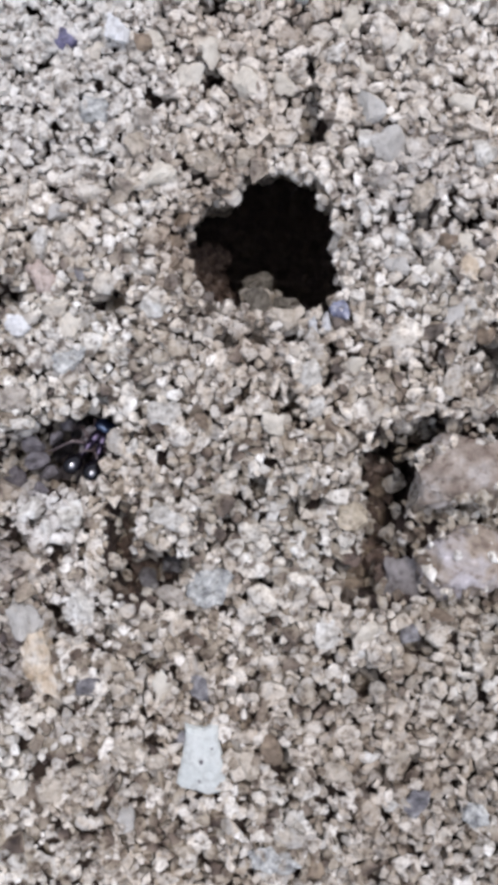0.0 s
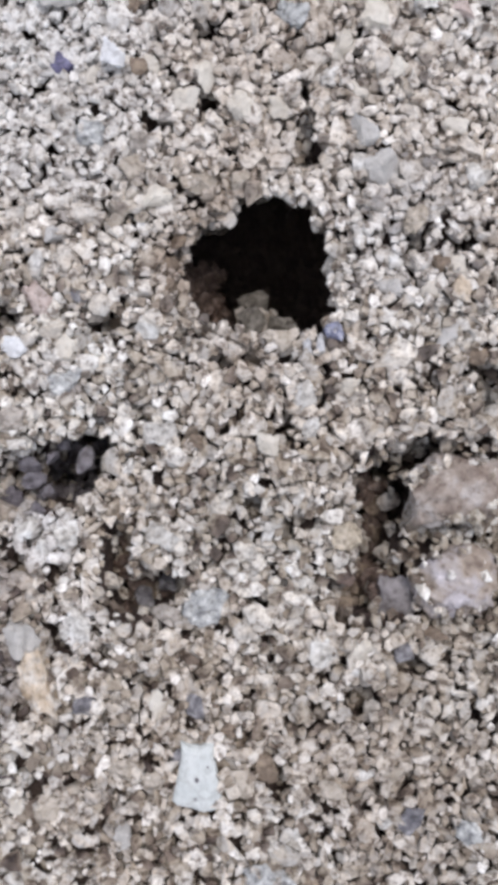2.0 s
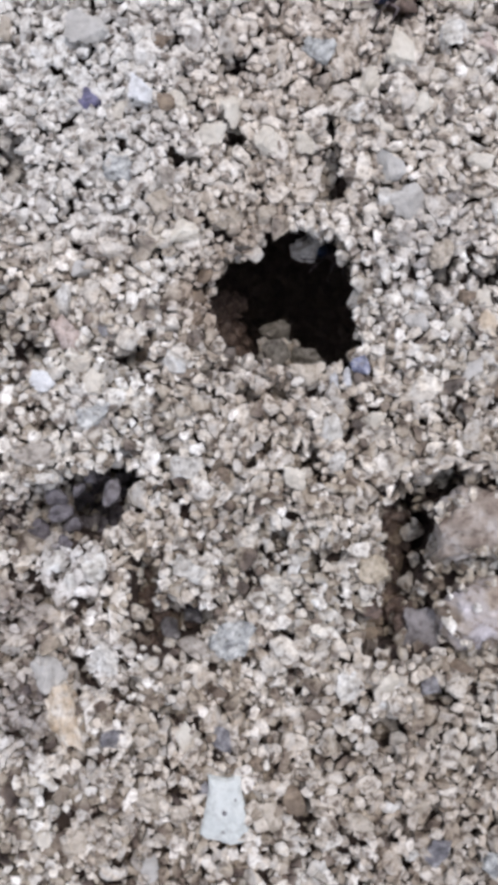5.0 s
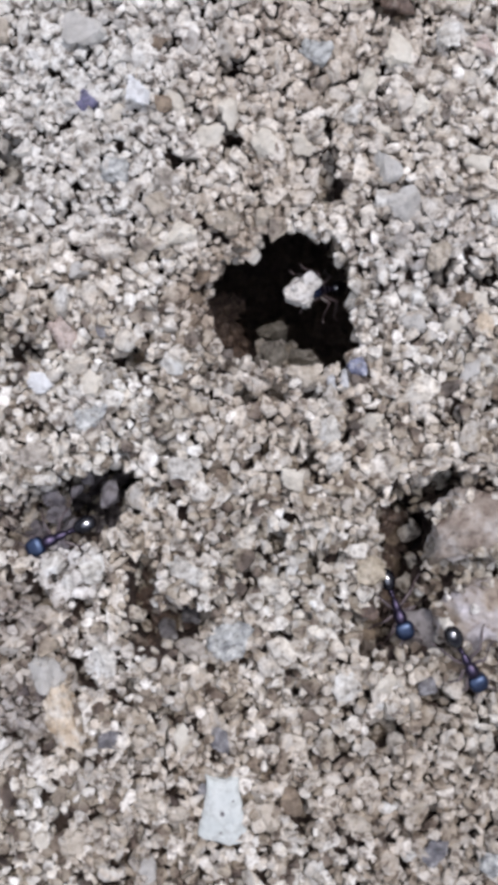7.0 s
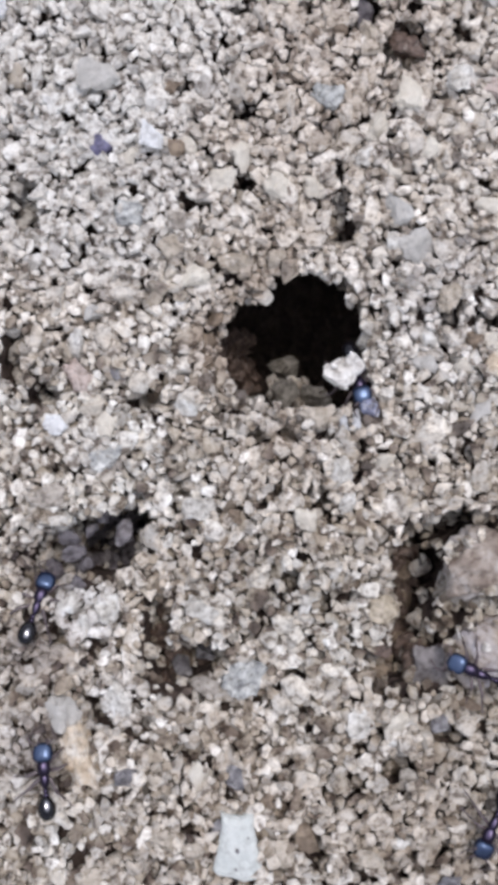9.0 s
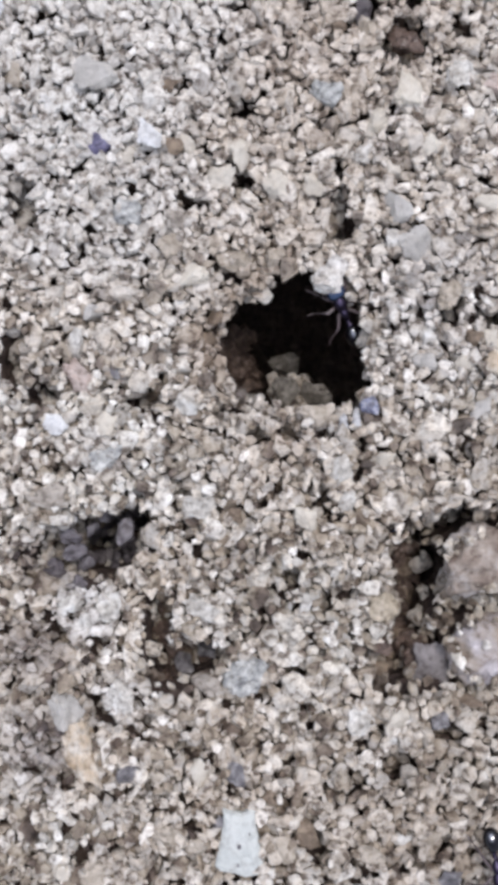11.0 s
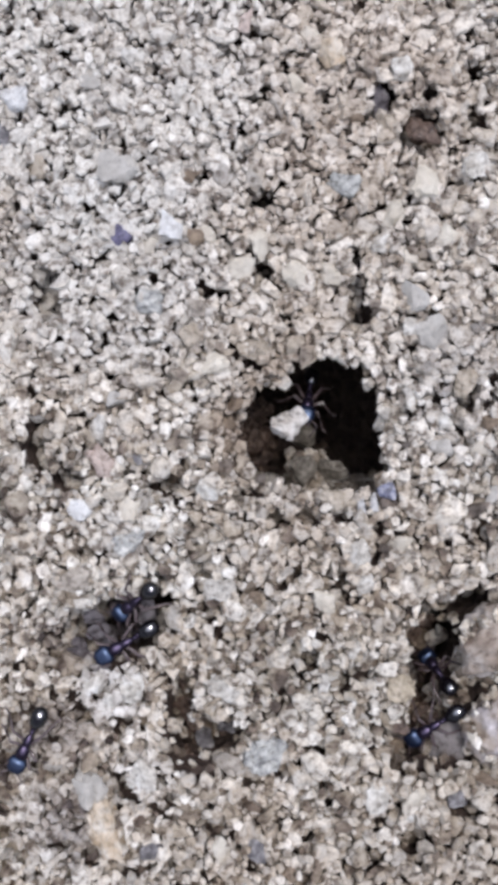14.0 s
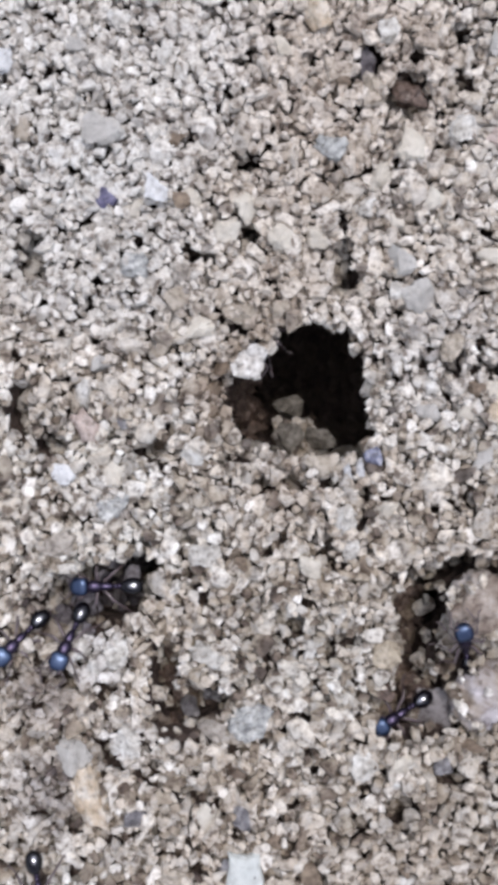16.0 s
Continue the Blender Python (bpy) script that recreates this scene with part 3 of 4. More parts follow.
pebbles("cream", [(-11, 27.7, 1.3, 1.3, 0), (-6.2, 19.2, 2.4, 1.9, 0), (-8.1, 18.6, 1.3, 1.3, 0), (-12.8, 8.3, 1.6, 2.1, 0), (8.1, 26.6, 1.1, 1.3, 0), (6.9, 30, 1.8, 2.3, 0), (14.7, 24, 2.1, 1.3, 0), (13.3, 12.6, 1.6, 1.3, 0), (15.2, 14.4, 1.6, 1.3, 0), (7.1, 5.7, 1.8, 1.6, 0), (-16.2, -23.9, 1.2, 1.3, 0), (-6, -16.6, 1.6, 2.4, 0), (8.2, -12.8, 1.6, 1.8, 0), (-0.2, 39.5, 1.4, 1.4, 0)])
pebbles("cream", [(10.6, 28.3, 1.7, 1.7, 0), (-6.8, 28.4, 1.5, 1.5, 0), (0.7, 43.2, 1.7, 1.5, 0)])
pebbles("white", [(-15, 14.3, 1.2, 2.1, 0), (-7.1, 9.8, 2.1, 1.9, 0), (-6.1, 2.4, 2.9, 2.3, 0), (7.9, 21.5, 1.3, 1.6, 0), (10.6, 14.9, 1.1, 1.5, 0), (16.3, 20.8, 2.1, 2.1, 0), (1.6, -4.8, 1.1, 2.1, 0), (0.5, -6.4, 1.3, 1.1, 0), (3.9, -1.9, 1.1, 1.6, 0), (5.6, -13.1, 2.1, 2.1, 0), (7.6, -14.4, 1, 1, 0), (8.6, -21.9, 1.6, 1.1, 0), (3.6, -25.8, 1.1, 1.3, 0)])
pebbles("white", [(7.3, 40.3, 1.7, 1.7, 0), (-12.2, 41.3, 1.8, 1.5, 0), (-8.9, 38.8, 1.5, 1.7, 0), (6, 27.9, 1.5, 1.7, 0)])
pebbles("greytan", [(-7.5, 22.9, 1.9, 1.9, 0), (-5.7, -10.4, 2.1, 1.6, 0), (9.1, -4.7, 1.1, 1.8, 0)])
pebbles("tan", [(0.8, 7.3, 1.3, 1.6, 0), (-8.6, -21.4, 2.4, 1.8, 0), (6.2, -22.8, 2.1, 1.8, 0), (16.9, -15.4, 1.4, 1.4, 0), (-19.3, 33.5, 1.7, 1.7, 0)])
pebbles("grey", [(-13.7, 16.4, 1.3, 1.3, 0), (10.3, 13, 1.6, 1.6, 0), (14.4, 9.5, 1.6, 2.1, 0), (-8.5, -26.3, 1.6, 2.1, 0), (-15.1, 39.7, 1.7, 1.4, 0)])
pebbles("dark", [(-11.9, 12.2, 1.3, 1.1, 0), (-4.8, -20.4, 1.1, 1.3, 0), (11.2, -13, 1.3, 1.6, 0), (-21.8, 35.6, 1.5, 2.3, 0)])
pebbles("brown", [(16.5, 7.9, 1.3, 1.3, 0), (-9, -8.7, 1.1, 1.1, 0), (-1.1, -18.5, 1.3, 1.1, 0), (4.6, -29.6, 1.6, 1.6, 0), (13.1, -11.7, 2.4, 1.1, 0), (4, 36.8, 1.2, 1.2, 0)])
pebbles("speck", [(15.9, -25.6, 2.1, 2.1, 0)], 0.0)
pebbles("pink", [(-3.9, 43.7, 1.2, 2, 0)])

pebbles("brown", [(9.9, -3.2, 1.7, 1.6, 0), (10.4, -5.6, 1.5, 1.8, 0), (8.7, -8.2, 1.8, 1.6, 0), (9.9, -7.0, 1.5, 1.5, 0), (7.2, -10.2, 1.4, 1.4, 0)])

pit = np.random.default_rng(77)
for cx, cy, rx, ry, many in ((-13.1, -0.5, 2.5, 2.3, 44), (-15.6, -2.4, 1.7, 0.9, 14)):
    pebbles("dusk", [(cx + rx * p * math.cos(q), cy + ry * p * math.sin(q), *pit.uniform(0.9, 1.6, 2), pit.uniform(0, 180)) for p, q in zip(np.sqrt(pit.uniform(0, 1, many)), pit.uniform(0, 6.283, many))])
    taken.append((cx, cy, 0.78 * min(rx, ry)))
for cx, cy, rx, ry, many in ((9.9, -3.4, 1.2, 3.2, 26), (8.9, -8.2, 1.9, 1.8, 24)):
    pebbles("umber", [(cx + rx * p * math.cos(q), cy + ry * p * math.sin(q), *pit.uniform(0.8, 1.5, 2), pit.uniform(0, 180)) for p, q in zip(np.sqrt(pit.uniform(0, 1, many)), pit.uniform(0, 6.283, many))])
    taken += [(cx, cy + k * (ry - rx), 0.4 * rx) for k in ((-1, 0, 1) if ry > 2 * rx else (0,))]


def rock(name, x, y, z, size, turn, kind, seed, words, lump=0.24):
    """An angular broken stone; size: width, height, thickness in millimetres."""
    v, f = block(8, seed, 6.0, 9)
    v = v / np.abs(v).max(0) * np.array(size) / 2
    v *= (1 + lump * np.array([noise.noise(Vector(p) * 1.6 + Vector((seed, 0, 0))) + 0.4 * noise.noise(Vector(p) * 4.2) for p in v]))[:, None]
    ob = new(name, mesh_from(name, v * MM, f, M_STONE[kind], False))
    ob.matrix_world = pose(x * MM, y * MM, z * MM, 8, -6, turn)
    return tagged(ob, words, "stone")


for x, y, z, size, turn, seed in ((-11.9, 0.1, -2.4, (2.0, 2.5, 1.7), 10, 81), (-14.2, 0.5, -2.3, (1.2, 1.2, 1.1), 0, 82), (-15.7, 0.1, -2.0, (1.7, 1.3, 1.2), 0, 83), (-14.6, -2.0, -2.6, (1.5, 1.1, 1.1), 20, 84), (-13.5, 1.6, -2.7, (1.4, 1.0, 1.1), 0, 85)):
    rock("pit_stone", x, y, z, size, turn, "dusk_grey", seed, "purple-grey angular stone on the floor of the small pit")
# ledge stones, coloured darker than stone to carry the burrow's shade
rock("ledge_stone", 0.85, 13.7, -12.6, (2.9, 2.1, 2.2), 22, "dull", 67, "grey blunt stone on a ledge inside the burrow, darkened for shade")
rock("ledge_stone", 0.7, 11.1, -6.2, (2.6, 3.1, 2.8), -10, "dull", 68, "grey blocky stone on the inner lip of the burrow, darkened for shade")
rock("ledge_stone", 3.1, 10.7, -8.0, (2.9, 2.0, 1.8), -8, "dull", 64, "low grey stone under the burrow's lip, darkened for shade")
rock("ledge_stone", -2.6, 10.1, -5.0, (2.0, 1.8, 1.8), 15, "dull", 65, "rough grey stone under the burrow's lip, darkened for shade")
# dark stones put along the burrow wall to stand in for its shade
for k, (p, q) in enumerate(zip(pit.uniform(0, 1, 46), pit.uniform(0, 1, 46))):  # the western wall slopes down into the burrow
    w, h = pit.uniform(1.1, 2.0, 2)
    rock("wall_shade_stone", -6.0 + 3.9 * p, 10.8 + 5.8 * q, -8.5 - 5.5 * p, (w, h, 1.3), pit.uniform(0, 180), "umber", 200 + k, "stone in the sloping burrow wall, dark red-brown for the shade there")
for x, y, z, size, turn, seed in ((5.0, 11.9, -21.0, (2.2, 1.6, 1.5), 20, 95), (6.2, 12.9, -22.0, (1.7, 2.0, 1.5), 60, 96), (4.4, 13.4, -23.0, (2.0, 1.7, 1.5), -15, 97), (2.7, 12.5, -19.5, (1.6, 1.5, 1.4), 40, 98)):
    rock("wall_shade_stone", x, y, z, size, turn, "umber", seed, "stone in the sloping burrow wall, dark red-brown for the shade there")
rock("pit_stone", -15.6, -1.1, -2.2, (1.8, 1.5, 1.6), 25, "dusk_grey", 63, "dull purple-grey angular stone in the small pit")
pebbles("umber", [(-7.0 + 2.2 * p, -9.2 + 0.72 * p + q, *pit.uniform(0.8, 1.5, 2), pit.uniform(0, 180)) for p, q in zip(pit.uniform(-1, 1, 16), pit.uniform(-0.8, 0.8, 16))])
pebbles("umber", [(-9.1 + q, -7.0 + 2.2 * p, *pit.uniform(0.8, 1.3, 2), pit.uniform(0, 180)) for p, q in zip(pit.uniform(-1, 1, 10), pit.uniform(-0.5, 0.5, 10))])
pebbles("dark", [(-5.9, -8.7, 1.8, 1.5, 10), (-7.6, -9.7, 1.7, 1.5, -15)], 1.6)
rock("long_stone", -15.6, -12.6, 0.1, (2.3, 3.0, 1.9), 8, "grey", 47, "pale grey rough stone lying on the sand", 0.36)
rock("long_stone", -14.5, -15.1, 0.2, (2.5, 5.8, 1.9), 12, "orange", 53, "pale orange long stone lying on the sand", 0.42)
# two dark lumps added to give small pits their shaded look
rock("dark_stone", 9.0, 36.1, -0.7, (2.3, 2.3, 1.6), 10, "umber", 91, "dark brown lump standing in for the shade of a pit", 0.34)
rock("dark_stone", 6.1, 38.2, -0.7, (1.5, 2.3, 1.5), -20, "dusk", 92, "dark purple-grey lump standing in for the shade of a pit", 0.34)
rock("flat_stone", 11.4, -9.7, -1.9, (3.3, 3.8, 0.9), -8, "slate", 43, "smooth dark grey flat stone on the floor of a pit")

# the pair of granite boulders in the pit
big = [
    ("boulder", (15.3, -1.5, -0.9), (7.2, 5.4, 4.2), 12, "rose_tan", 41, "rounded rose-brown granite stone half sunk in a pit", "stone"),
    ("boulder", (14.8, -8.1, -0.9), (6.0, 5.8, 4.2), -10, "rose_lilac", 45, "rounded pinkish granite stone half sunk in a pit", "stone"),
]
for name, (x, y, z), size, turn, kind, seed, words, cat in big:
    tagged(stone(name, x, y, z, size, turn, M_STONE[kind], seed, 5, 11, 0.8, 1.0, 0.22, 0.16), words, cat)


# a white grain added where the granite stone shows a bright glint
tagged(stone("glint_grain", 14.4, -7.4, 1.1, (0.8, 0.8, 0.6), 0, M_STONE["crumb"], 71), "small white grain put on top of the granite stone for its glint", "grain")


def white_flake(x, y, z):
    """A flat flake with a ragged outline, blunt edges and dark dots for the shade in its pin holes."""
    outline = [(-1.25, 2.5), (-0.6, 2.35), (0.1, 2.2), (0.65, 2.45), (1.1, 2.4), (1.1, 1.4), (1.35, 0.5), (1.6, -0.5), (1.7, -1.4), (1.85, -2.2), (1.2, -2.35), (0.4, -2.55), (-0.5, -2.25), (-1.5, -2.05), (-1.85, -1.7), (-1.65, -0.7), (-1.45, 0.3), (-1.2, 1.4)]
    bm = bmesh.new()
    n = len(outline)
    rings = []
    for inset, height in ((0.97, -0.5), (1.0, 0.1), (0.93, 0.42), (0.78, 0.55), (0.5, 0.6), (0.2, 0.58)):
        rings.append([bm.verts.new((px * inset, py * inset, height + 0.09 * noise.noise(Vector((px * inset, py * inset, 5))))) for px, py in outline])
    for a, b in zip(rings, rings[1:]):
        for i in range(n):
            bm.faces.new((a[i], a[(i + 1) % n], b[(i + 1) % n], b[i]))
    bm.faces.new(rings[-1])
    bm.faces.new(rings[0][::-1])
    bmesh.ops.scale(bm, vec=(MM, MM, MM), verts=bm.verts)
    me = bpy.data.meshes.new("white_flake")
    bm.to_mesh(me)
    bm.free()
    me.materials.append(M_STONE["chalk"])
    flake = new("white_flake", me)
    flake.matrix_world = pose(x * MM, y * MM, z * MM, 3, -2, 0)
    tagged(flake, "flat chalky white flake lying on the sand", "flake")
    # dark dots laid on the flake to draw the shade of small holes
    for k, (px, py, r) in enumerate(((-0.05, -0.05, 0.16), (-0.15, -1.4, 0.11), (0.7, 0.9, 0.08))):
        v, f = ICO[2]
        ob = new("hole_shade_dot", mesh_from("hole_shade_dot", v * np.array((r, r * 1.2, 0.04)) * MM, f, M_STONE["dark"], True))
        ob.parent = flake
        ob.matrix_basis = pose(px * MM, py * MM, 0.61 * MM)
    return flake


white_flake(-3.2, -21.8, 0.3)

# ---- loose sand: top layer packed round the stones, a lower layer that shows in the gaps ----
taken += [(-3.1, -20.6, 1.6), (-3.1, -22.2, 1.7), (-3.1, -23.6, 1.5), (-15.5, -12.3, 1.2), (-15.1, -14.0, 0.9), (-14.7, -15.6, 0.9), (-14.3, -17.0, 0.8)]
BOX = (-25, 22, -35, 50)
top = packed(rng, BOX, [(0.70, 0.12, 160), (0.52, 0.14, 1500), (0.40, 0.18, 50000), (0.29, 0.15, 60000), (0.2, 0.14, 50000)], taken, 0.63)
low = packed(rng, BOX, [(0.55, 0.2, 9000), (0.4, 0.15, 9000)], None, 0.92)
# here and there the top layer has a gap of a grain or two
gap = np.array([noise.noise(Vector((x * 1.6, y * 1.6, 3.0))) for x, y, _ in top])
firm = np.clip((top[:, 1] - 2) / 14, 0, 1)  # the sand lies closer up the slope
top = top[(gap > -0.36 - 0.05 * firm) & (rng.uniform(0, 1, len(top)) > 0.1 - 0.03 * firm)]


def clear_of_boulders(p):
    for cx, cy, rx, ry in ((15.3, -1.5, 3.6, 2.65), (14.8, -8.1, 2.95, 2.8), (11.2, -9.4, 1.0, 1.4)):
        p = p[((p[:, 0] - cx) / rx) ** 2 + ((p[:, 1] - cy) / ry) ** 2 > 1]
    return p[inside(p[:, 0], p[:, 1], 0.32) < 0]


top, low = clear_of_boulders(top), clear_of_boulders(low)
ztop = terrain(top[:, 0], top[:, 1]) + 0.1 * top[:, 2] + np.clip(rng.normal(0, 0.22, len(top)), -0.8, 0.35)
zlow = terrain(low[:, 0], low[:, 1]) - 1.0 + 0.4 * ((low[:, 0] < -6) & (low[:, 1] > 18)) + 0.1 * (low[:, 1] > 8) + rng.normal(0, 0.15, len(low))
# grains on the burrow walls
lin_p, lin_r = [], []
for k, (many, deep) in enumerate(((3600, 15.0), (320, 6.0), (260, 6.0))):
    a, d = rng.uniform(0, 2 * np.pi, many), 2.2 + deep * rng.uniform(0, 1, many) ** 1.25
    r = 0.5 * np.exp(rng.normal(0, 0.25, many))
    bx, by, bz = burrow_point(k, a, d)
    lin_p.append(np.stack([bx + 0.85 * np.cos(a), by + 0.85 * np.sin(a), bz + rng.normal(0, 0.1, many)], 1))
    lin_r.append(r)
lin_p, lin_r = np.concatenate(lin_p), np.concatenate(lin_r)

# a ledge of spilled grains low inside the mouth of the nest
px, py = rng.uniform(-0.5, 2.2, 60), rng.uniform(8.2, 12.2, 60)
lin_p = np.concatenate([lin_p, np.stack([px, py, -8.0 - 0.4 * (py - 8.2) + rng.normal(0, 0.3, 60)], 1)])
lin_r = np.concatenate([lin_r, 0.42 * np.exp(rng.normal(0, 0.3, 60))])
# grains that cling to the two boulders
for cx, cy, cz, rx, ry, rz in ((15.3, -1.5, -0.9, 3.5, 2.6, 2.0), (14.8, -8.1, -0.9, 2.9, 2.8, 2.0)):
    a, s = rng.uniform(0, 6.283, 60), rng.uniform(0.5, 1.0, 60) ** 0.5
    up = np.sqrt(1 - np.clip(s, 0, 0.98) ** 2)
    lin_p = np.concatenate([lin_p, np.stack([cx + rx * s * np.cos(a), cy + ry * s * np.sin(a), cz + rz * up], 1)])
    lin_r = np.concatenate([lin_r, 0.24 * np.exp(rng.normal(0, 0.4, 60))])

# the 300 grains nearest to the nest entrance are single pieces
order = np.argsort(np.hypot(top[:, 0] - 1.0, top[:, 1] - 14.2))
near, rest = order[:300], order[300:]
places = np.concatenate([np.column_stack([top[rest, :2], ztop[rest]]), np.column_stack([low[:, :2], zlow]), lin_p])
radii = np.concatenate([top[rest, 2], low[:, 2], lin_r]) * 1.24
sv, sf = grain_cloud(places, radii, rng, np.arange(len(radii)) < len(rest))
sand = new("sand", mesh_from("sand", sv * MM, sf, M_SAND, False))

tagged(sand, "loose coarse beige quartz sand with dark gaps between the grains", "sand", kind="stuff")
grain_meshes = [mesh_from("grain", v * MM, f, M_GRAIN, False) for v, f in SHAPES[:16]]
for n, i in enumerate(near):
    g = new("grain", grain_meshes[n % 16])
    g.parent = ground
    turn = Euler((rng.normal(0, 0.4), rng.normal(0, 0.4), rng.uniform(0, 6.28)))
    g.matrix_basis = Matrix.LocRotScale(Vector((top[i, 0], top[i, 1], ztop[i])) * MM, turn, Vector(np.exp(rng.normal(0, 0.15, 3)) * top[i, 2] * 1.24))


# ---- ants ----
def part(name, me, parent, label="", m=None):
    ob = new(name, me)
    ob.parent = parent
    if m is not None:
        ob.matrix_basis = m
    return tagged(ob, label)


def blob(name, size, material, taper=0.0, level=3, ridge=0.0, square=1.0):
    """An egg of that length (x), width and height; taper narrows its front, square below 1 makes it boxier."""
    v, f = ICO[level]
    v = np.sign(v) * np.abs(v) ** square
    v[:, 1:] *= (1 - taper * v[:, :1])
    v[:, 2] += ridge * np.cos(v[:, 0] * 6) * (v[:, 2] > 0)
    return mesh_from(name, v * np.array(size) / 2 * MM, f, material, True)


def tube(name, points, radii, material, sides=7):
    """A bent, tapering rod through the points."""
    pts = [Vector(p) for p in points]
    verts, faces = [], []
    for i, p in enumerate(pts):
        d = (pts[min(i + 1, len(pts) - 1)] - pts[max(i - 1, 0)]).normalized()
        a = d.orthogonal().normalized()
        b = d.cross(a)
        for s in range(sides):
            t = 2 * math.pi * s / sides
            verts.append((p + (a * math.cos(t) + b * math.sin(t)) * radii[i])[:])
    for i in range(len(pts) - 1):
        for s in range(sides):
            n = (s + 1) % sides
            faces.append((i * sides + s, i * sides + n, (i + 1) * sides + n, (i + 1) * sides + s))
    return mesh_from(name, np.array(verts) * MM, faces, material, True)


LEGS = [(1.15, 38, 1.8), (0.65, 88, 1.75), (0.2, 138, 2.2)]  # hip along the body, splay, reach


def make_ant():
    """Head along +x, about six millimetres long, its belly at z = 0."""
    ant = new("ant")
    head = part("head", blob("head", (1.4, 1.4, 1.05), M_HEAD, 0.08, 4, 0.0, 0.72), ant, "blue-black satin head", pose(1.95 * MM, 0, 0.75 * MM, 0, 14, 0))
    for s in (1, -1):
        part("antenna", tube("antenna", [(0.45, s * 0.22, 0.25), (0.75, s * 0.75, 0.45), (1.0, s * 0.95, 0.4), (1.5, s * 0.7, 0.0), (1.8, s * 0.55, -0.25)], (0.06, 0.055, 0.06, 0.06, 0.05), M_LEG), head)
        part("mandible", tube("mandible", [(0.5, s * 0.38, -0.12), (0.8, s * 0.32, -0.2), (0.92, s * 0.08, -0.22)], (0.13, 0.11, 0.04), M_LEG), head)
        part("eye", blob("eye", (0.2, 0.12, 0.2), M_GASTER, 0, 2), head, "", pose(0.15 * MM, s * 0.56 * MM, 0.18 * MM))
    part("neck", blob("neck", (0.8, 0.5, 0.46), M_BODY, 0, 2), ant, "", pose(1.42 * MM, 0, 0.72 * MM))
    part("thorax", blob("thorax", (1.45, 0.95, 0.9), M_BODY, 0.05, 3, 0.03), ant, "", pose(0.95 * MM, 0, 0.78 * MM))
    part("rear_thorax", blob("rear_thorax", (1.3, 0.66, 0.7), M_BODY, -0.1, 3, 0.03), ant, "", pose(0.05 * MM, 0, 0.72 * MM))
    part("petiole", blob("petiole", (0.45, 0.44, 0.6), M_BODY, 0, 2), ant, "", pose(-0.72 * MM, 0, 0.66 * MM))
    part("petiole", blob("petiole", (0.45, 0.5, 0.52), M_BODY, 0, 2), ant, "", pose(-1.02 * MM, 0, 0.66 * MM))
    part("gaster", blob("gaster", (1.75, 1.28, 1.2), M_GASTER, 0.12, 4), ant, "glossy black gaster", pose(-1.9 * MM, 0, 0.72 * MM, 0, -6, 0))
    for s in (1, -1):
        for x, a, reach in LEGS:
            c, d = math.cos(radians(a)), math.sin(radians(a)) * s
            pts = [(0, 0, 0), (c * 0.3, d * 0.3, -0.05), (c * reach * 0.5, d * reach * 0.5, 0.5), (c * reach * 0.85, d * reach * 0.85, -0.25), (c * reach * 1.02, d * reach * 1.02, -0.6), (c * reach * 1.25, d * reach * 1.25, -0.66)]
            part("leg", tube("leg", pts, (0.13, 0.15, 0.12, 0.10, 0.075, 0.05), M_LEG), ant, "", pose(x * MM, s * 0.28 * MM, 0.6 * MM))
    return ant


def surface(x, y):
    """What an ant walks on: the sand or the top of a boulder."""
    z = max(float(terrain(x, y)), -1.7 if x < 0 else -3.2)
    for cx, cy, cz, rx, ry, rz in ((15.3, -1.5, -0.9, 3.5, 2.6, 2.0), (14.8, -8.1, -0.9, 2.9, 2.8, 2.0), (11.2, -9.4, -2.5, 1.2, 1.6, 0.6)):
        k = 1 - ((x - cx) / rx) ** 2 - ((y - cy) / ry) ** 2
        if k > 0:
            z = max(z, cz + rz * math.sqrt(k))
    return z


def axis(k, depth):
    """A place on the axis of burrow k."""
    cx, cy, r, sx, sy, _ = BURROWS[k]
    lean = depth * (0.45 + 0.55 * min(max(depth / 4, 0), 1))
    return Vector((cx + sx * lean, cy + sy * lean, float(terrain(cx, cy)) - depth))


def stance(head, tail):
    """The pose of an ant whose head and gaster are at these places."""
    d = head - tail
    m = (head + tail) / 2
    flat = max(math.hypot(d.x, d.y), 1e-3)
    lift = max(min(math.degrees(math.atan2(d.z, flat)), 65), -65)
    return pose(m.x * MM, m.y * MM, m.z * MM, 0, -lift, math.degrees(math.atan2(d.y, d.x)))


def on_sand(hx, hy, gx, gy, up=0.7, head_up=None):
    """An ant with its head and gaster over these places; head_up where the head reaches lower or higher than the rest."""
    return stance(Vector((hx, hy, surface(hx, hy) + (up if head_up is None else head_up))), Vector((gx, gy, surface(gx, gy) + up)))


def down(k, depth, out):
    """An ant inside burrow k, at that depth, facing out of it or into it."""
    a, b = axis(k, depth), axis(k, depth + 2.5)
    return stance(a, b) if out else stance(b, a)


# seconds, head x y, gaster x y; sometimes the height over the sand (below 0: in the burrow)
ROUTES = {}
ROUTES["L1"] = [(0, -11.0, 0.9, -12.7, -1.5, 0.5, -1.5), (0.1, -10.5, 1.5, -12.1, -0.8, 0.5, -2.0), (0.2, -10.1, 2.0, -11.4, 0.2, 0.3, -2.4), (0.3, -9.9, 2.2, -10.8, 0.9, -0.3, -3.0), (0.42, -9.9, 2.2, -10.7, 0.9, -3.5, -4.8)]
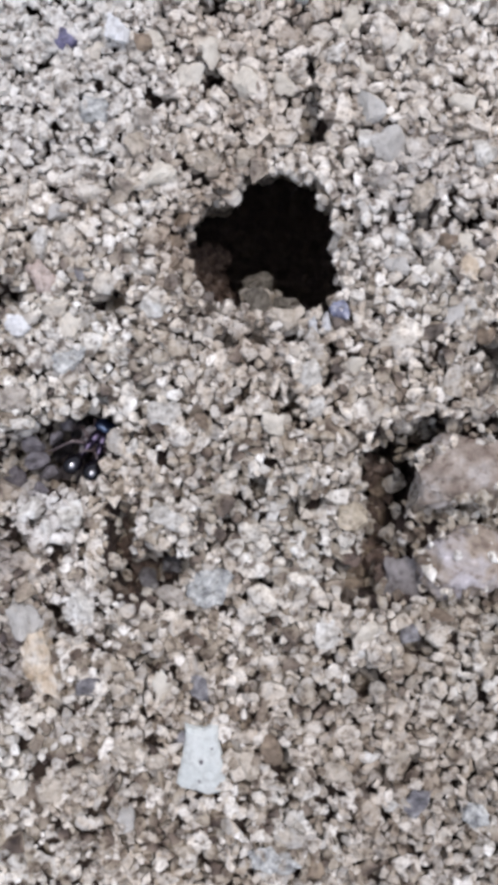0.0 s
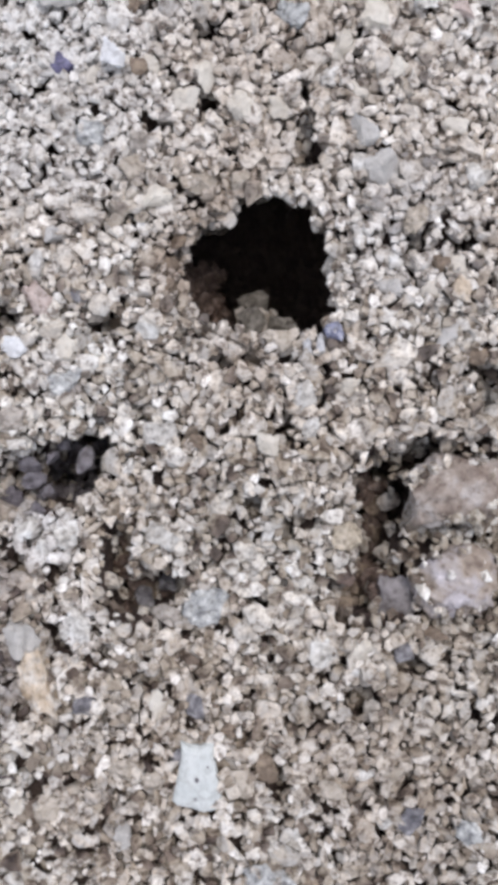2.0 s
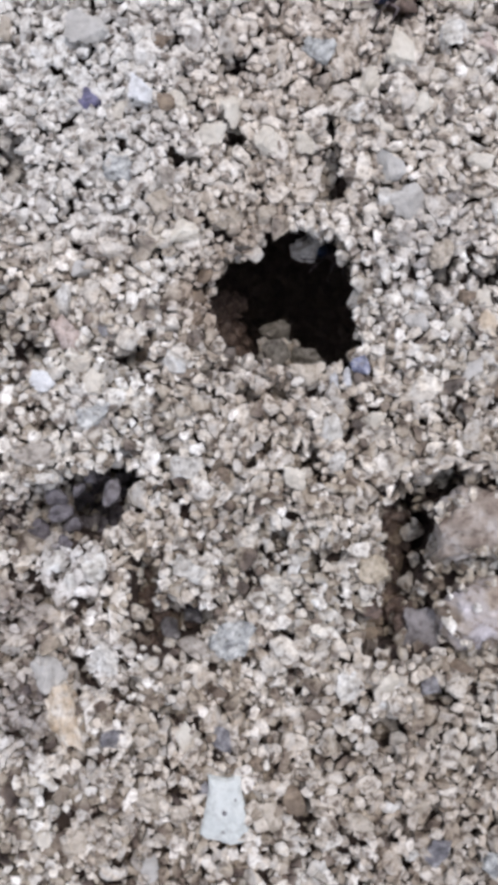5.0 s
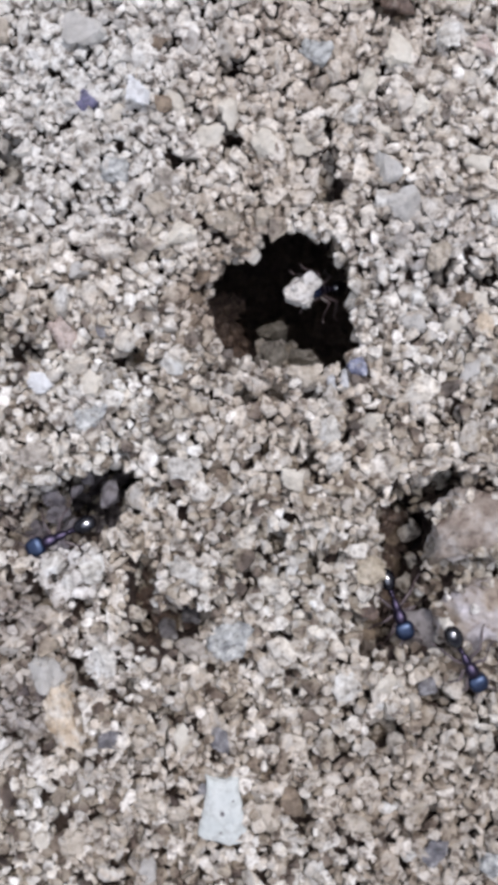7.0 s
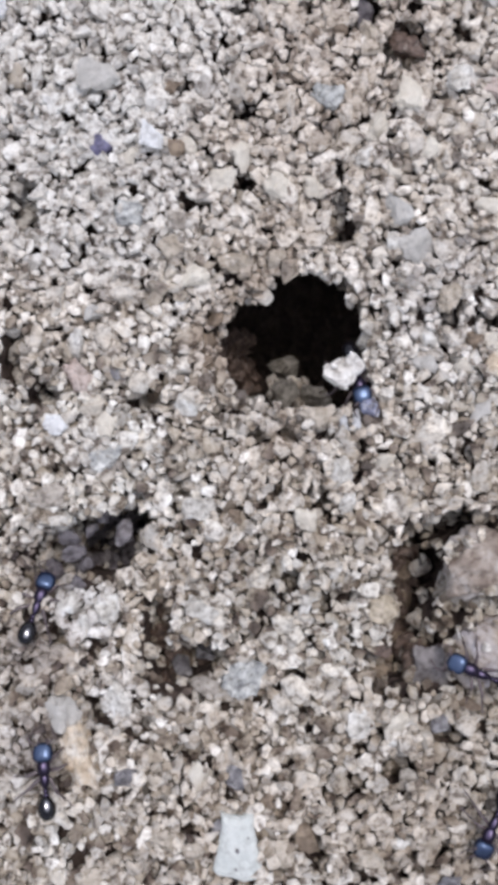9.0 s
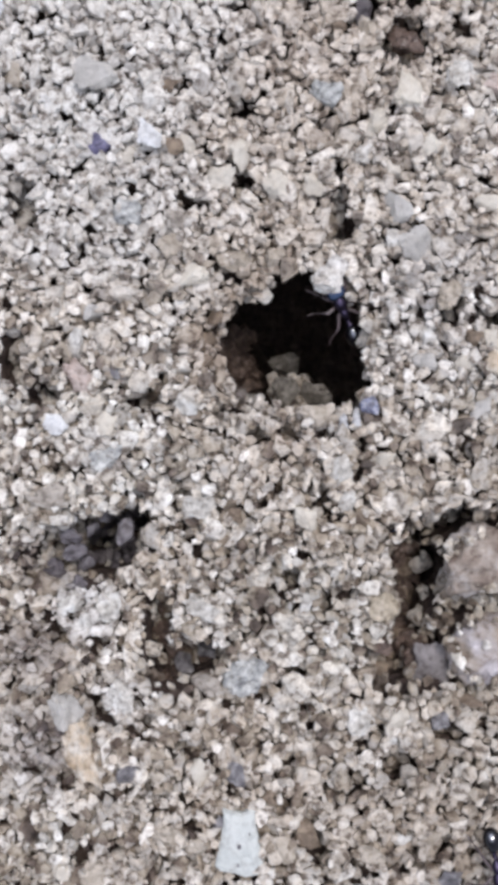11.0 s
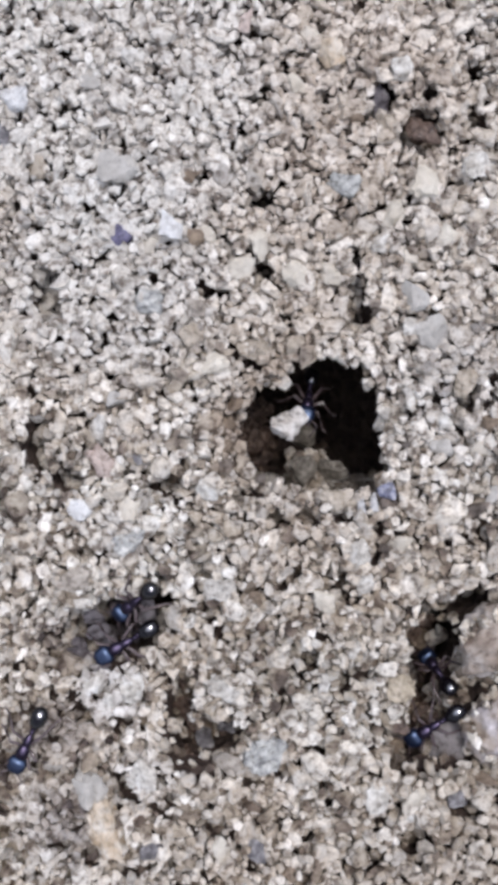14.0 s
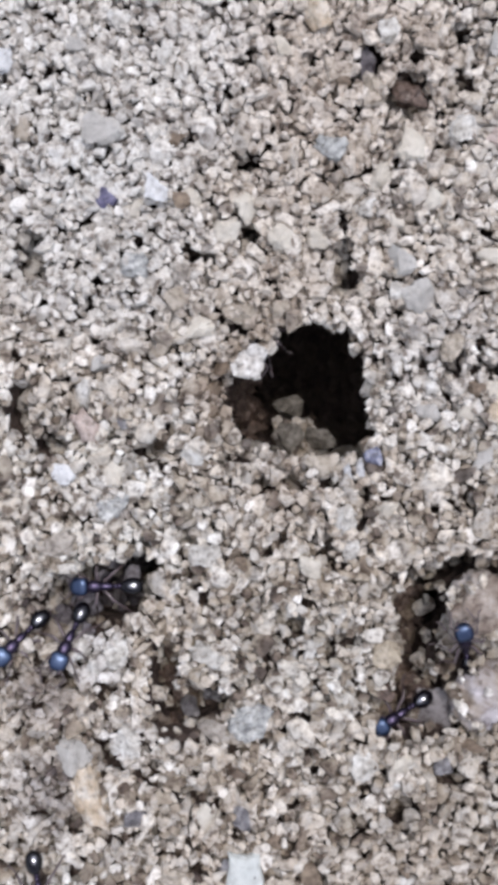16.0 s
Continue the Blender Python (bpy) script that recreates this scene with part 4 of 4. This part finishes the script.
ROUTES["L0"] = [(0, -10.7, 0.5, -11.2, -1.9, 0.4, -1.5), (0.1, -10.6, 0.9, -10.8, -1.3, 0.2, -2.2), (0.2, -10.5, 1.2, -10.7, -0.9, -1.0, -3.0), (0.3, -10.5, 1.2, -10.7, -0.9, -3.0, -4.5)]
ROUTES["L2"] = [(2, -18.3, -20.2, -18.8, -23.8), (2.2, -16.8, -14.8, -17.6, -18.2), (2.4, -17.2, -12.3, -18.3, -15.3), (2.6, -17.3, -9.0, -17.1, -12.3), (2.8, -17.6, -7.0, -17.1, -9.9), (3, -17.8, -7.2, -17.0, -10.1), (3.1, -18.4, -7.2, -17.1, -9.7), (3.2, -18.5, -7.0, -17.0, -9.6), (3.8, -16.8, -3.4, -18.0, -7.2), (4.3, -13.8, -0.8, -16.8, -3.4)]
ROUTES["L3"] = [(2.6, -19.5, -5.4, -21.1, -8.4), (2.8, -17.4, -3.1, -18.8, -6.0), (3, -16.4, -1.4, -18.2, -4.3), (3.1, -16.0, -0.4, -18.1, -3.8), (3.2, -16.1, 0.2, -18.4, -3.6)]
ROUTES["L4"] = [(6.5, -12.0, -1.3, -10.2, 0.7), (6.8, -14.9, -1.9, -11.5, -0.8), (7, -16.7, -3.3, -13.2, -1.7), (7.2, -18.1, -5.4, -15.4, -1.8), (7.4, -17.6, -5.9, -16.1, -2.6), (7.7, -18.8, -7.2, -17.1, -4.2), (8, -20.1, -6.6, -17.1, -4.5), (8.3, -22.4, -6.7, -19.6, -5.5)]
ROUTES["L5"] = [(7.7, -21.3, -12.4, -21.7, -16.4), (8, -18.6, -9.8, -19.7, -13.7), (8.4, -17.9, -8.0, -19.0, -11.8), (8.6, -18.2, -6.2, -19.0, -10.5), (8.8, -18.9, -4.5, -18.9, -8.6), (9, -17.1, -2.9, -18.3, -6.9), (9.1, -15.8, -2.5, -17.7, -5.9), (9.2, -14.9, -0.7, -17.1, -4.0)]
ROUTES["L6"] = [(8, -16.6, -31.7, -16.4, -35.7), (8.4, -16.6, -24.9, -16.4, -29.0), (8.5, -16.6, -21.4, -16.5, -25.3), (8.6, -16.7, -20.1, -16.6, -24.1), (8.8, -16.8, -17.1, -16.7, -21.4), (9, -17.1, -14.7, -16.7, -19.1), (9.1, -17.5, -14.1, -16.8, -17.9), (9.2, -18.3, -12.6, -16.9, -16.9), (10.0, -16.8, -5.6, -17.6, -9.8), (10.5, -14.2, -1.4, -16.8, -4.6)]
ROUTES["L7"] = [(12.5, -12.3, -0.9, -10.8, 0.9), (12.8, -13.3, -1.5, -11.2, 0.8), (13, -15.2, -2.1, -11.9, -0.6), (13.2, -16.6, -3.3, -13.6, -1.0), (13.4, -17.4, -5.9, -15.5, -2.3), (13.6, -19.4, -7.6, -17.0, -4.7), (13.8, -20.9, -8.3, -18.2, -5.8), (14, -20.8, -9.9, -19.2, -6.6), (14.2, -19.2, -12.7, -19.3, -9.2), (14.4, -20.1, -15.5, -19.0, -11.5), (14.6, -21.8, -14.8, -19.5, -11.2), (14.8, -22.1, -14.6, -20.1, -12.1), (15, -21.8, -15.3, -19.6, -12.2), (15.2, -21.4, -16.7, -20.2, -13.1), (15.4, -20.0, -18.0, -20.6, -14.3), (15.6, -19.0, -19.5, -19.6, -16.2), (15.8, -18.7, -21.9, -19.1, -18.4), (16, -17.8, -23.4, -18.5, -19.9)]
ROUTES["L8"] = [(13.6, -11.5, -0.0, -10.0, 1.2), (13.8, -12.5, -1.6, -10.9, 0.4), (14, -14.5, -2.4, -11.6, -0.7), (14.2, -16.0, -2.8, -13.0, -0.9), (14.4, -16.8, -4.1, -14.1, -1.7), (14.6, -17.2, -4.1, -14.6, -1.7), (15, -17.6, -5.1, -15.7, -2.1), (15.2, -17.4, -5.7, -15.6, -2.6), (15.5, -17.6, -5.6, -15.5, -2.8), (15.7, -17.0, -5.3, -15.3, -2.1), (15.8, -16.6, -5.2, -15.1, -1.8), (16, -16.7, -5.3, -15.4, -2.2)]
ROUTES["L9"] = [(14, -12.9, 1.1, -11.1, 2.6), (14.2, -14.4, 0.1, -12.1, 1.8), (14.4, -16.3, 0.4, -13.0, 1.0), (14.6, -17.7, 0.1, -14.6, -0.3), (14.8, -17.2, -0.3, -14.0, -0.7), (15, -18.8, -0.1, -15.4, -0.3), (15.2, -20.1, -0.6, -16.8, -0.5), (15.4, -20.8, 0.2, -17.3, 0.2), (15.5, -20.9, 0.3, -17.7, 0.2), (15.6, -20.2, -0.2, -17.5, 0.1), (15.7, -18.6, -1.9, -16.8, 0.3), (15.8, -18.8, -2.4, -17.1, -0.3), (16, -20.9, -4.9, -18.6, -2.6)]
ROUTES["L10"] = [(15.3, -11.7, -0.1, -10.2, 1.6), (15.5, -11.7, 1.1, -10.0, 2.0), (15.7, -12.8, 0.4, -10.6, 1.5), (15.8, -13.0, 0.5, -10.6, 1.2), (16, -14.9, 0.1, -11.9, 0.1)]
ROUTES["R1"] = [(5.3, 12.3, -9.3, 10.8, -6.1), (5.6, 12.7, -9.4, 11.4, -6.0), (5.9, 12.7, -9.6, 11.0, -6.7), (6.2, 13.9, -10.0, 11.4, -7.9), (6.5, 14.3, -10.2, 11.7, -7.5), (6.8, 13.1, -11.6, 11.1, -8.1), (7, 14.8, -12.8, 12.6, -8.9), (7.3, 15.7, -13.7, 13.9, -9.8), (7.6, 16.1, -16.1, 14.8, -12.4), (8, 16.5, -18.7, 15.4, -15.0), (8.2, 16.9, -19.4, 16.1, -15.6), (8.4, 15.8, -20.8, 16.1, -16.7), (8.6, 14.7, -21.7, 15.8, -17.9), (8.8, 14.4, -21.6, 15.4, -18.1), (9, 14.1, -21.4, 15.5, -18.0), (9.2, 13.4, -21.6, 14.9, -18.1), (11.3, 15.6, -26.0, 14.6, -22.2), (11.6, 15.9, -27.5, 14.7, -23.6)]
ROUTES["R2"] = [(5.6, 9.2, -5.6, 10.4, -2.0), (5.9, 9.3, -6.5, 10.2, -2.3), (6.2, 9.3, -9.1, 9.9, -5.1), (6.5, 9.2, -9.4, 9.0, -5.7), (6.8, 8.8, -9.8, 8.5, -6.0), (7, 9.9, -9.4, 8.7, -5.9), (7.3, 11.6, -8.0, 9.8, -4.7), (7.6, 13.0, -8.4, 9.6, -6.0), (7.8, 14.2, -9.2, 10.8, -7.2), (8, 15.7, -10.5, 12.6, -8.3), (8.2, 15.8, -11.3, 13.0, -8.4), (8.4, 16.1, -13.4, 14.1, -10.3), (8.6, 17.1, -15.0, 15.4, -11.2)]
ROUTES["R3"] = [(8.6, 16.5, -12.2, 20.5, -13.0), (8.8, 14.1, -10.3, 17.8, -11.6), (9, 12.3, -8.5, 15.8, -10.0), (9.2, 11.8, -6.2, 14.3, -9.1)]
ROUTES["R4"] = [(11.3, 9.1, -8.6, 10.4, -5.0, 0), (11.6, 9.5, -5.1, 10.1, -1.4, -8), (12.3, 9.2, -5.1, 9.7, -1.9, -8), (12.6, 8.9, -8.4, 9.6, -4.7, -1), (12.8, 9.2, -9.2, 10.1, -5.5, 0), (13, 9.2, -10.1, 10.7, -6.5), (13.2, 9.2, -10.3, 10.9, -6.8), (13.4, 9.2, -10.2, 11.2, -6.6), (13.7, 9.1, -9.7, 11.8, -7.5), (14, 8.6, -9.1, 11.6, -6.9), (14.3, 9.0, -8.3, 11.8, -6.5, 0.7, -1.8), (14.6, 9.5, -8.3, 11.7, -6.8, 0.7, -1.8), (15, 9.5, -7.6, 12.4, -6.5), (15.2, 8.8, -8.9, 11.5, -7.3), (15.5, 6.4, -10.7, 8.9, -8.7), (15.7, 6.1, -11.4, 9.0, -9.4), (16, 7.0, -10.4, 9.7, -8.9)]
ROUTES["R5"] = [(12.8, 15.7, -8.2, 19.8, -8.4), (13, 13.6, -7.8, 17.3, -7.9), (13.2, 12.5, -8.5, 16.2, -8.2), (13.4, 11.9, -8.3, 15.5, -8.4), (13.7, 11.8, -6.7, 13.7, -8.4), (14, 10.2, -4.0, 11.7, -6.1, 0.7, -3.0), (14.3, 10.0, -2.4, 11.2, -4.4, 0.5, -3.0), (14.55, 10.3, -2.2, 12.0, -4.4, 0.5, -2.6), (14.8, 10.2, -1.9, 11.9, -4.4, 0.7, 0.2), (15, 10.2, -2.2, 11.8, -4.5, 0.6, -2.4), (15.3, 11.6, -3.9, 13.6, -4.8), (15.5, 11.4, -7.6, 14.9, -8.4), (15.7, 13.5, -5.8, 15.7, -7.8), (16, 12.5, -2.7, 13.3, -5.6)]
ROUTES["T1"] = [(5.3, 6.5, 35.5, 10.0, 36.5), (5.5, 7.1, 35.4, 10.1, 36.6), (5.8, 8.1, 37.5, 10.9, 39.0), (6, 9.0, 39.5, 11.2, 42.2), (6.2, 9.1, 41.2, 11.1, 44.0)]
# where each ant comes from and goes to: a burrow (1 the small left one, 2 the one in the stony pit) or a place out on the sand
LEFT, RIGHT = 1, 2
ENDS = {
    "L1": (None, LEFT), "L0": (None, LEFT), "L2": ((-24, -34), LEFT), "L3": ((-34, -16), LEFT), "L4": (LEFT, (-34, -14)), "L5": ((-30, -26), LEFT), "L6": ((-18, -54), LEFT),
    "L7": (LEFT, None), "L8": (LEFT, None), "L9": (LEFT, None), "L10": (LEFT, None), "R1": (RIGHT, (22, -52)), "R2": (RIGHT, (26, -40)), "R3": ((34, -17), RIGHT),
    "R4": (RIGHT, None), "R5": ((36, -9), None), "T1": (None, (18, 58)),
}


def route(name):
    """Rows for walk() from the first to the last second of the clip."""
    seen, (start, end) = ROUTES[name], ENDS[name]
    rows = [(r[0], on_sand(*r[1:])) for r in seen]
    t0, t1 = seen[0][0], seen[-1][0]
    slot = 4.2 + 0.12 * (sum(map(ord, name)) % 7)
    if isinstance(start, int):
        rows = [(0.0, down(start, slot, True)), (t0 - 0.6, down(start, slot, True)), (t0 - 0.25, down(start, 1.6, True))] + rows
    elif start:
        a = math.atan2(seen[0][2] - start[1], seen[0][1] - start[0])
        p = on_sand(start[0] + 2 * math.cos(a), start[1] + 2 * math.sin(a), start[0] - 2 * math.cos(a), start[1] - 2 * math.sin(a))
        rows = [(0.0, p), (max(t0 - 1.6, 0.1), p)] + rows
    elif t0 > 0:
        rows = [(0.0, rows[0][1])] + rows
    if isinstance(end, int):
        rows += [(t1 + 0.45, down(end, 0.6, False)), (t1 + 0.9, down(end, slot, False)), (16.0, down(end, slot, False))]
    elif end:
        a = math.atan2(end[1] - seen[-1][2], end[0] - seen[-1][1])
        p = on_sand(end[0] + 2 * math.cos(a), end[1] + 2 * math.sin(a), end[0] - 2 * math.cos(a), end[1] - 2 * math.sin(a))
        rows += [(min(t1 + 2.2, 15.5), p), (16.0, p)]
    elif t1 < 16:
        rows.append((16.0, rows[-1][1]))
    return rows, max(t0 - 0.6, 0.0), min(t1 + 0.9, 16.0)


first = make_ant()
ANTS = {}
for name in list(ROUTES) + ["carrier"]:
    ANTS[name] = first if not ANTS else copy_thing(first, pose(0, 0, 0))
    words = "small dark ant holding a pale sand grain at the burrow" if name == "carrier" else "small blue-black ant walking on the coarse sand"
    tagged(ANTS[name], words, "ant", "ants at the nest")

# the pale crumb that the carrier brings out of the burrow
bits = np.random.default_rng(31)
core_v, core_f = block(6, 21, 5.0, 7)
core_v = core_v / np.abs(core_v).max(0) * np.array((1.25, 1.1, 0.95))
core_v *= (1 + 0.16 * np.array([noise.noise(Vector(p) * 2.2) for p in core_v]))[:, None]
crumb = new("crumb", mesh_from("crumb", core_v * MM, core_f, M_STONE["crumb"], False))
crumb_bits = [mesh_from("grain", v * MM, f, M_STONE["crumb"], False) for v, f in SHAPES[30:36]]
part("grain", mesh_from("grain", block(5, 33, 4.0, 6)[0] * np.array((0.78, 0.95, 0.8)) * MM, block(5, 33, 4.0, 6)[1], M_STONE["crumb"]), crumb, "", pose(0.85 * MM, 0.75 * MM, 0.1 * MM, 0, 0, 35))
for n in range(7):
    d = Vector(bits.normal(0, 1, 3)).normalized() * bits.uniform(0.8, 0.95)
    bit = part("grain", crumb_bits[n % 6], crumb)
    turn = Euler(bits.uniform(0, 6.28, 3))
    bit.matrix_basis = Matrix.LocRotScale(Vector((1.2 * d.x, 1.05 * d.y, 0.85 * d.z)) * MM, turn, Vector(bits.uniform(0.2, 0.42, 3)))
tagged(crumb, "lumpy whitish crumb of sand carried by an ant", "crumb")

# seconds, place of the crumb, place of the carrier's gaster
CRUMB = [
    (0, 1.6, 22.4, -6.6),
    (4.5, 1.6, 22.3, -6.6),
    (5.3, 3.28, 17.4, -6),
    (5.5, 3.2, 16.6, -5.5),
    (5.65, 3.6, 15.1, -5),
    (5.9, 3.75, 15.9, -5),
    (6.2, 3.81, 15.7, -4.5),
    (6.5, 3.6, 16.1, -4),
    (6.7, 3.17, 16.45, -3.3),
    (6.9, 2.37, 16.13, -2.5),
    (7.1, 2.24, 14.65, -1.8),
    (7.3, 2.61, 17.18, -1.3),
    (7.5, 2.72, 16.62, -1),
    (7.7, 3.28, 16.03, -0.8),
    (8, 2.34, 15.45, -0.6),
    (8.3, 2.93, 14.14, -0.2),
    (8.6, 3.7, 11.7, 0.6),
    (9, 4.09, 12.05, 1),
    (9.2, 3.82, 13.51, 1),
    (11.3, 2.97, 18.64, 1),
    (11.6, -0.26, 18.66, 1),
    (11.9, -0.09, 18.42, 1),
    (12.2, -0.08, 18.96, 1),
    (12.5, -0.46, 18.61, 0.8),
    (12.8, -0.56, 18.1, -1.2),
    (13, -0.34, 17.12, -7),
    (13.1, -0.38, 16.62, -8),
    (13.4, -0.51, 16.23, -7),
    (13.6, -0.41, 15.74, -6),
    (13.8, -0.08, 14.81, -4.7),
    (14, -1.02, 14.49, -3),
    (14.2, -1.81, 14.35, -2.3),
    (14.3, -2.02, 14.45, -2),
    (14.4, -2.43, 15.15, -1.7),
    (14.5, -2.84, 15.5, -1.3),
    (14.6, -1.69, 14.5, -1),
    (14.7, -1.88, 14.6, -0.7),
    (14.8, -2.41, 15.04, -0.3),
    (15, -1.73, 16.56, 0),
    (15.2, -1.32, 16.56, 0.1),
    (15.4, -1.48, 16.39, 0.2),
    (15.6, -1.14, 16.12, 0.3),
    (15.8, -1.72, 17.02, 0.5),
    (16, -2.83, 16.22, 0.8),
]
CARRIER = [  # seconds; from the crumb to the carrier's head, and to its gaster
    (0.0, 1.4, -0.2, -0.7, 4.4, -1.2, -2.0), (4.5, 1.4, -0.2, -0.7, 4.4, -1.2, -2.0), (5.3, 0.4, 0.2, -1.4, 2.0, 1.2, -4.6), (6.5, 0.4, 0.2, -1.4, 2.4, 0.9, -4.2), (8.0, 0.5, 0.1, -1.3, 2.9, 0.7, -3.6), (8.4, 1.1, -1.0, -2.8, 1.8, 1.8, -5.0), (8.7, 1.6, -1.9, -2.0, 1.0, 1.6, -4.0),
    (9.2, 1.8, -2.1, -1.1, 1.0, 1.7, -3.0), (11.3, 0.4, 0.0, -2.8, 2.0, -3.4, -4.6), (11.6, 0.9, -0.8, -5.6, 4.7, -2.3, -7.4), (12.6, 0.9, -0.8, -5.6, 4.7, -2.3, -7.4), (12.9, 0.7, 0.3, -2.2, 4.2, -0.8, -4.6),
    (13.3, 0.9, 0.5, -1.2, 2.2, 3.2, -3.6), (13.8, 1.5, 0.3, -2.2, 2.1, 3.7, -4.6), (14.4, 1.5, 0.4, -2.2, 2.3, 3.6, -4.6), (15.0, 0.6, 0.5, -2.6, 1.5, 4.0, -4.6), (16.0, 0.6, 0.5, -2.6, 1.5, 4.0, -4.6),
]


def between(rows, t):
    return [float(np.interp(t, [r[0] for r in rows], [r[k] for r in rows])) for k in range(1, len(rows[0]))]


def motions():
    for name in ROUTES:
        rows, t0, t1 = route(name)
        walk(ANTS[name], rows)
        gait(ANTS[name], t0, t1)
    gait(ANTS["carrier"], 5.0, 16.0, 9, 1.1)
    spin = [(t, pose(x * MM, y * MM, z * MM, 9 * math.sin(2.1 * t), 8 * math.cos(1.7 * t), 14 * math.sin(1.3 * t))) for t, x, y, z in CRUMB]
    walk(crumb, spin)
    held = []
    for t, x, y, z in CRUMB:
        c, off = Vector((x, y, z)), between(CARRIER, t)
        held.append((t, stance(c + Vector(off[:3]), c + Vector(off[3:]))))
    walk(ANTS["carrier"], held)


def gait(ant, t0, t1, swing=17, pace=3.2):
    """Tripod gait: three legs forward while three go back."""
    legs = [o for o in ant.children if o.name.split(".")[0] == "leg"]
    for n, leg in enumerate(legs):
        base, sign = leg.matrix_basis.copy(), 1 if n % 2 else -1
        side = 1 if base.translation.y > 0 else -1
        steps = [t0 + 0.1 * i for i in range(int((t1 - t0) / 0.1) + 1)]
        rows = [(t, base @ pose(0, 0, 0, 0, 0, side * sign * swing * math.sin(2 * math.pi * pace * (t - t0)))) for t in steps]
        if t0 > 0.05:
            rows = [(0.0, base)] + rows
        if rows[-1][0] < 15.95:
            rows.append((16.0, base))
        walk(leg, rows)


motions()
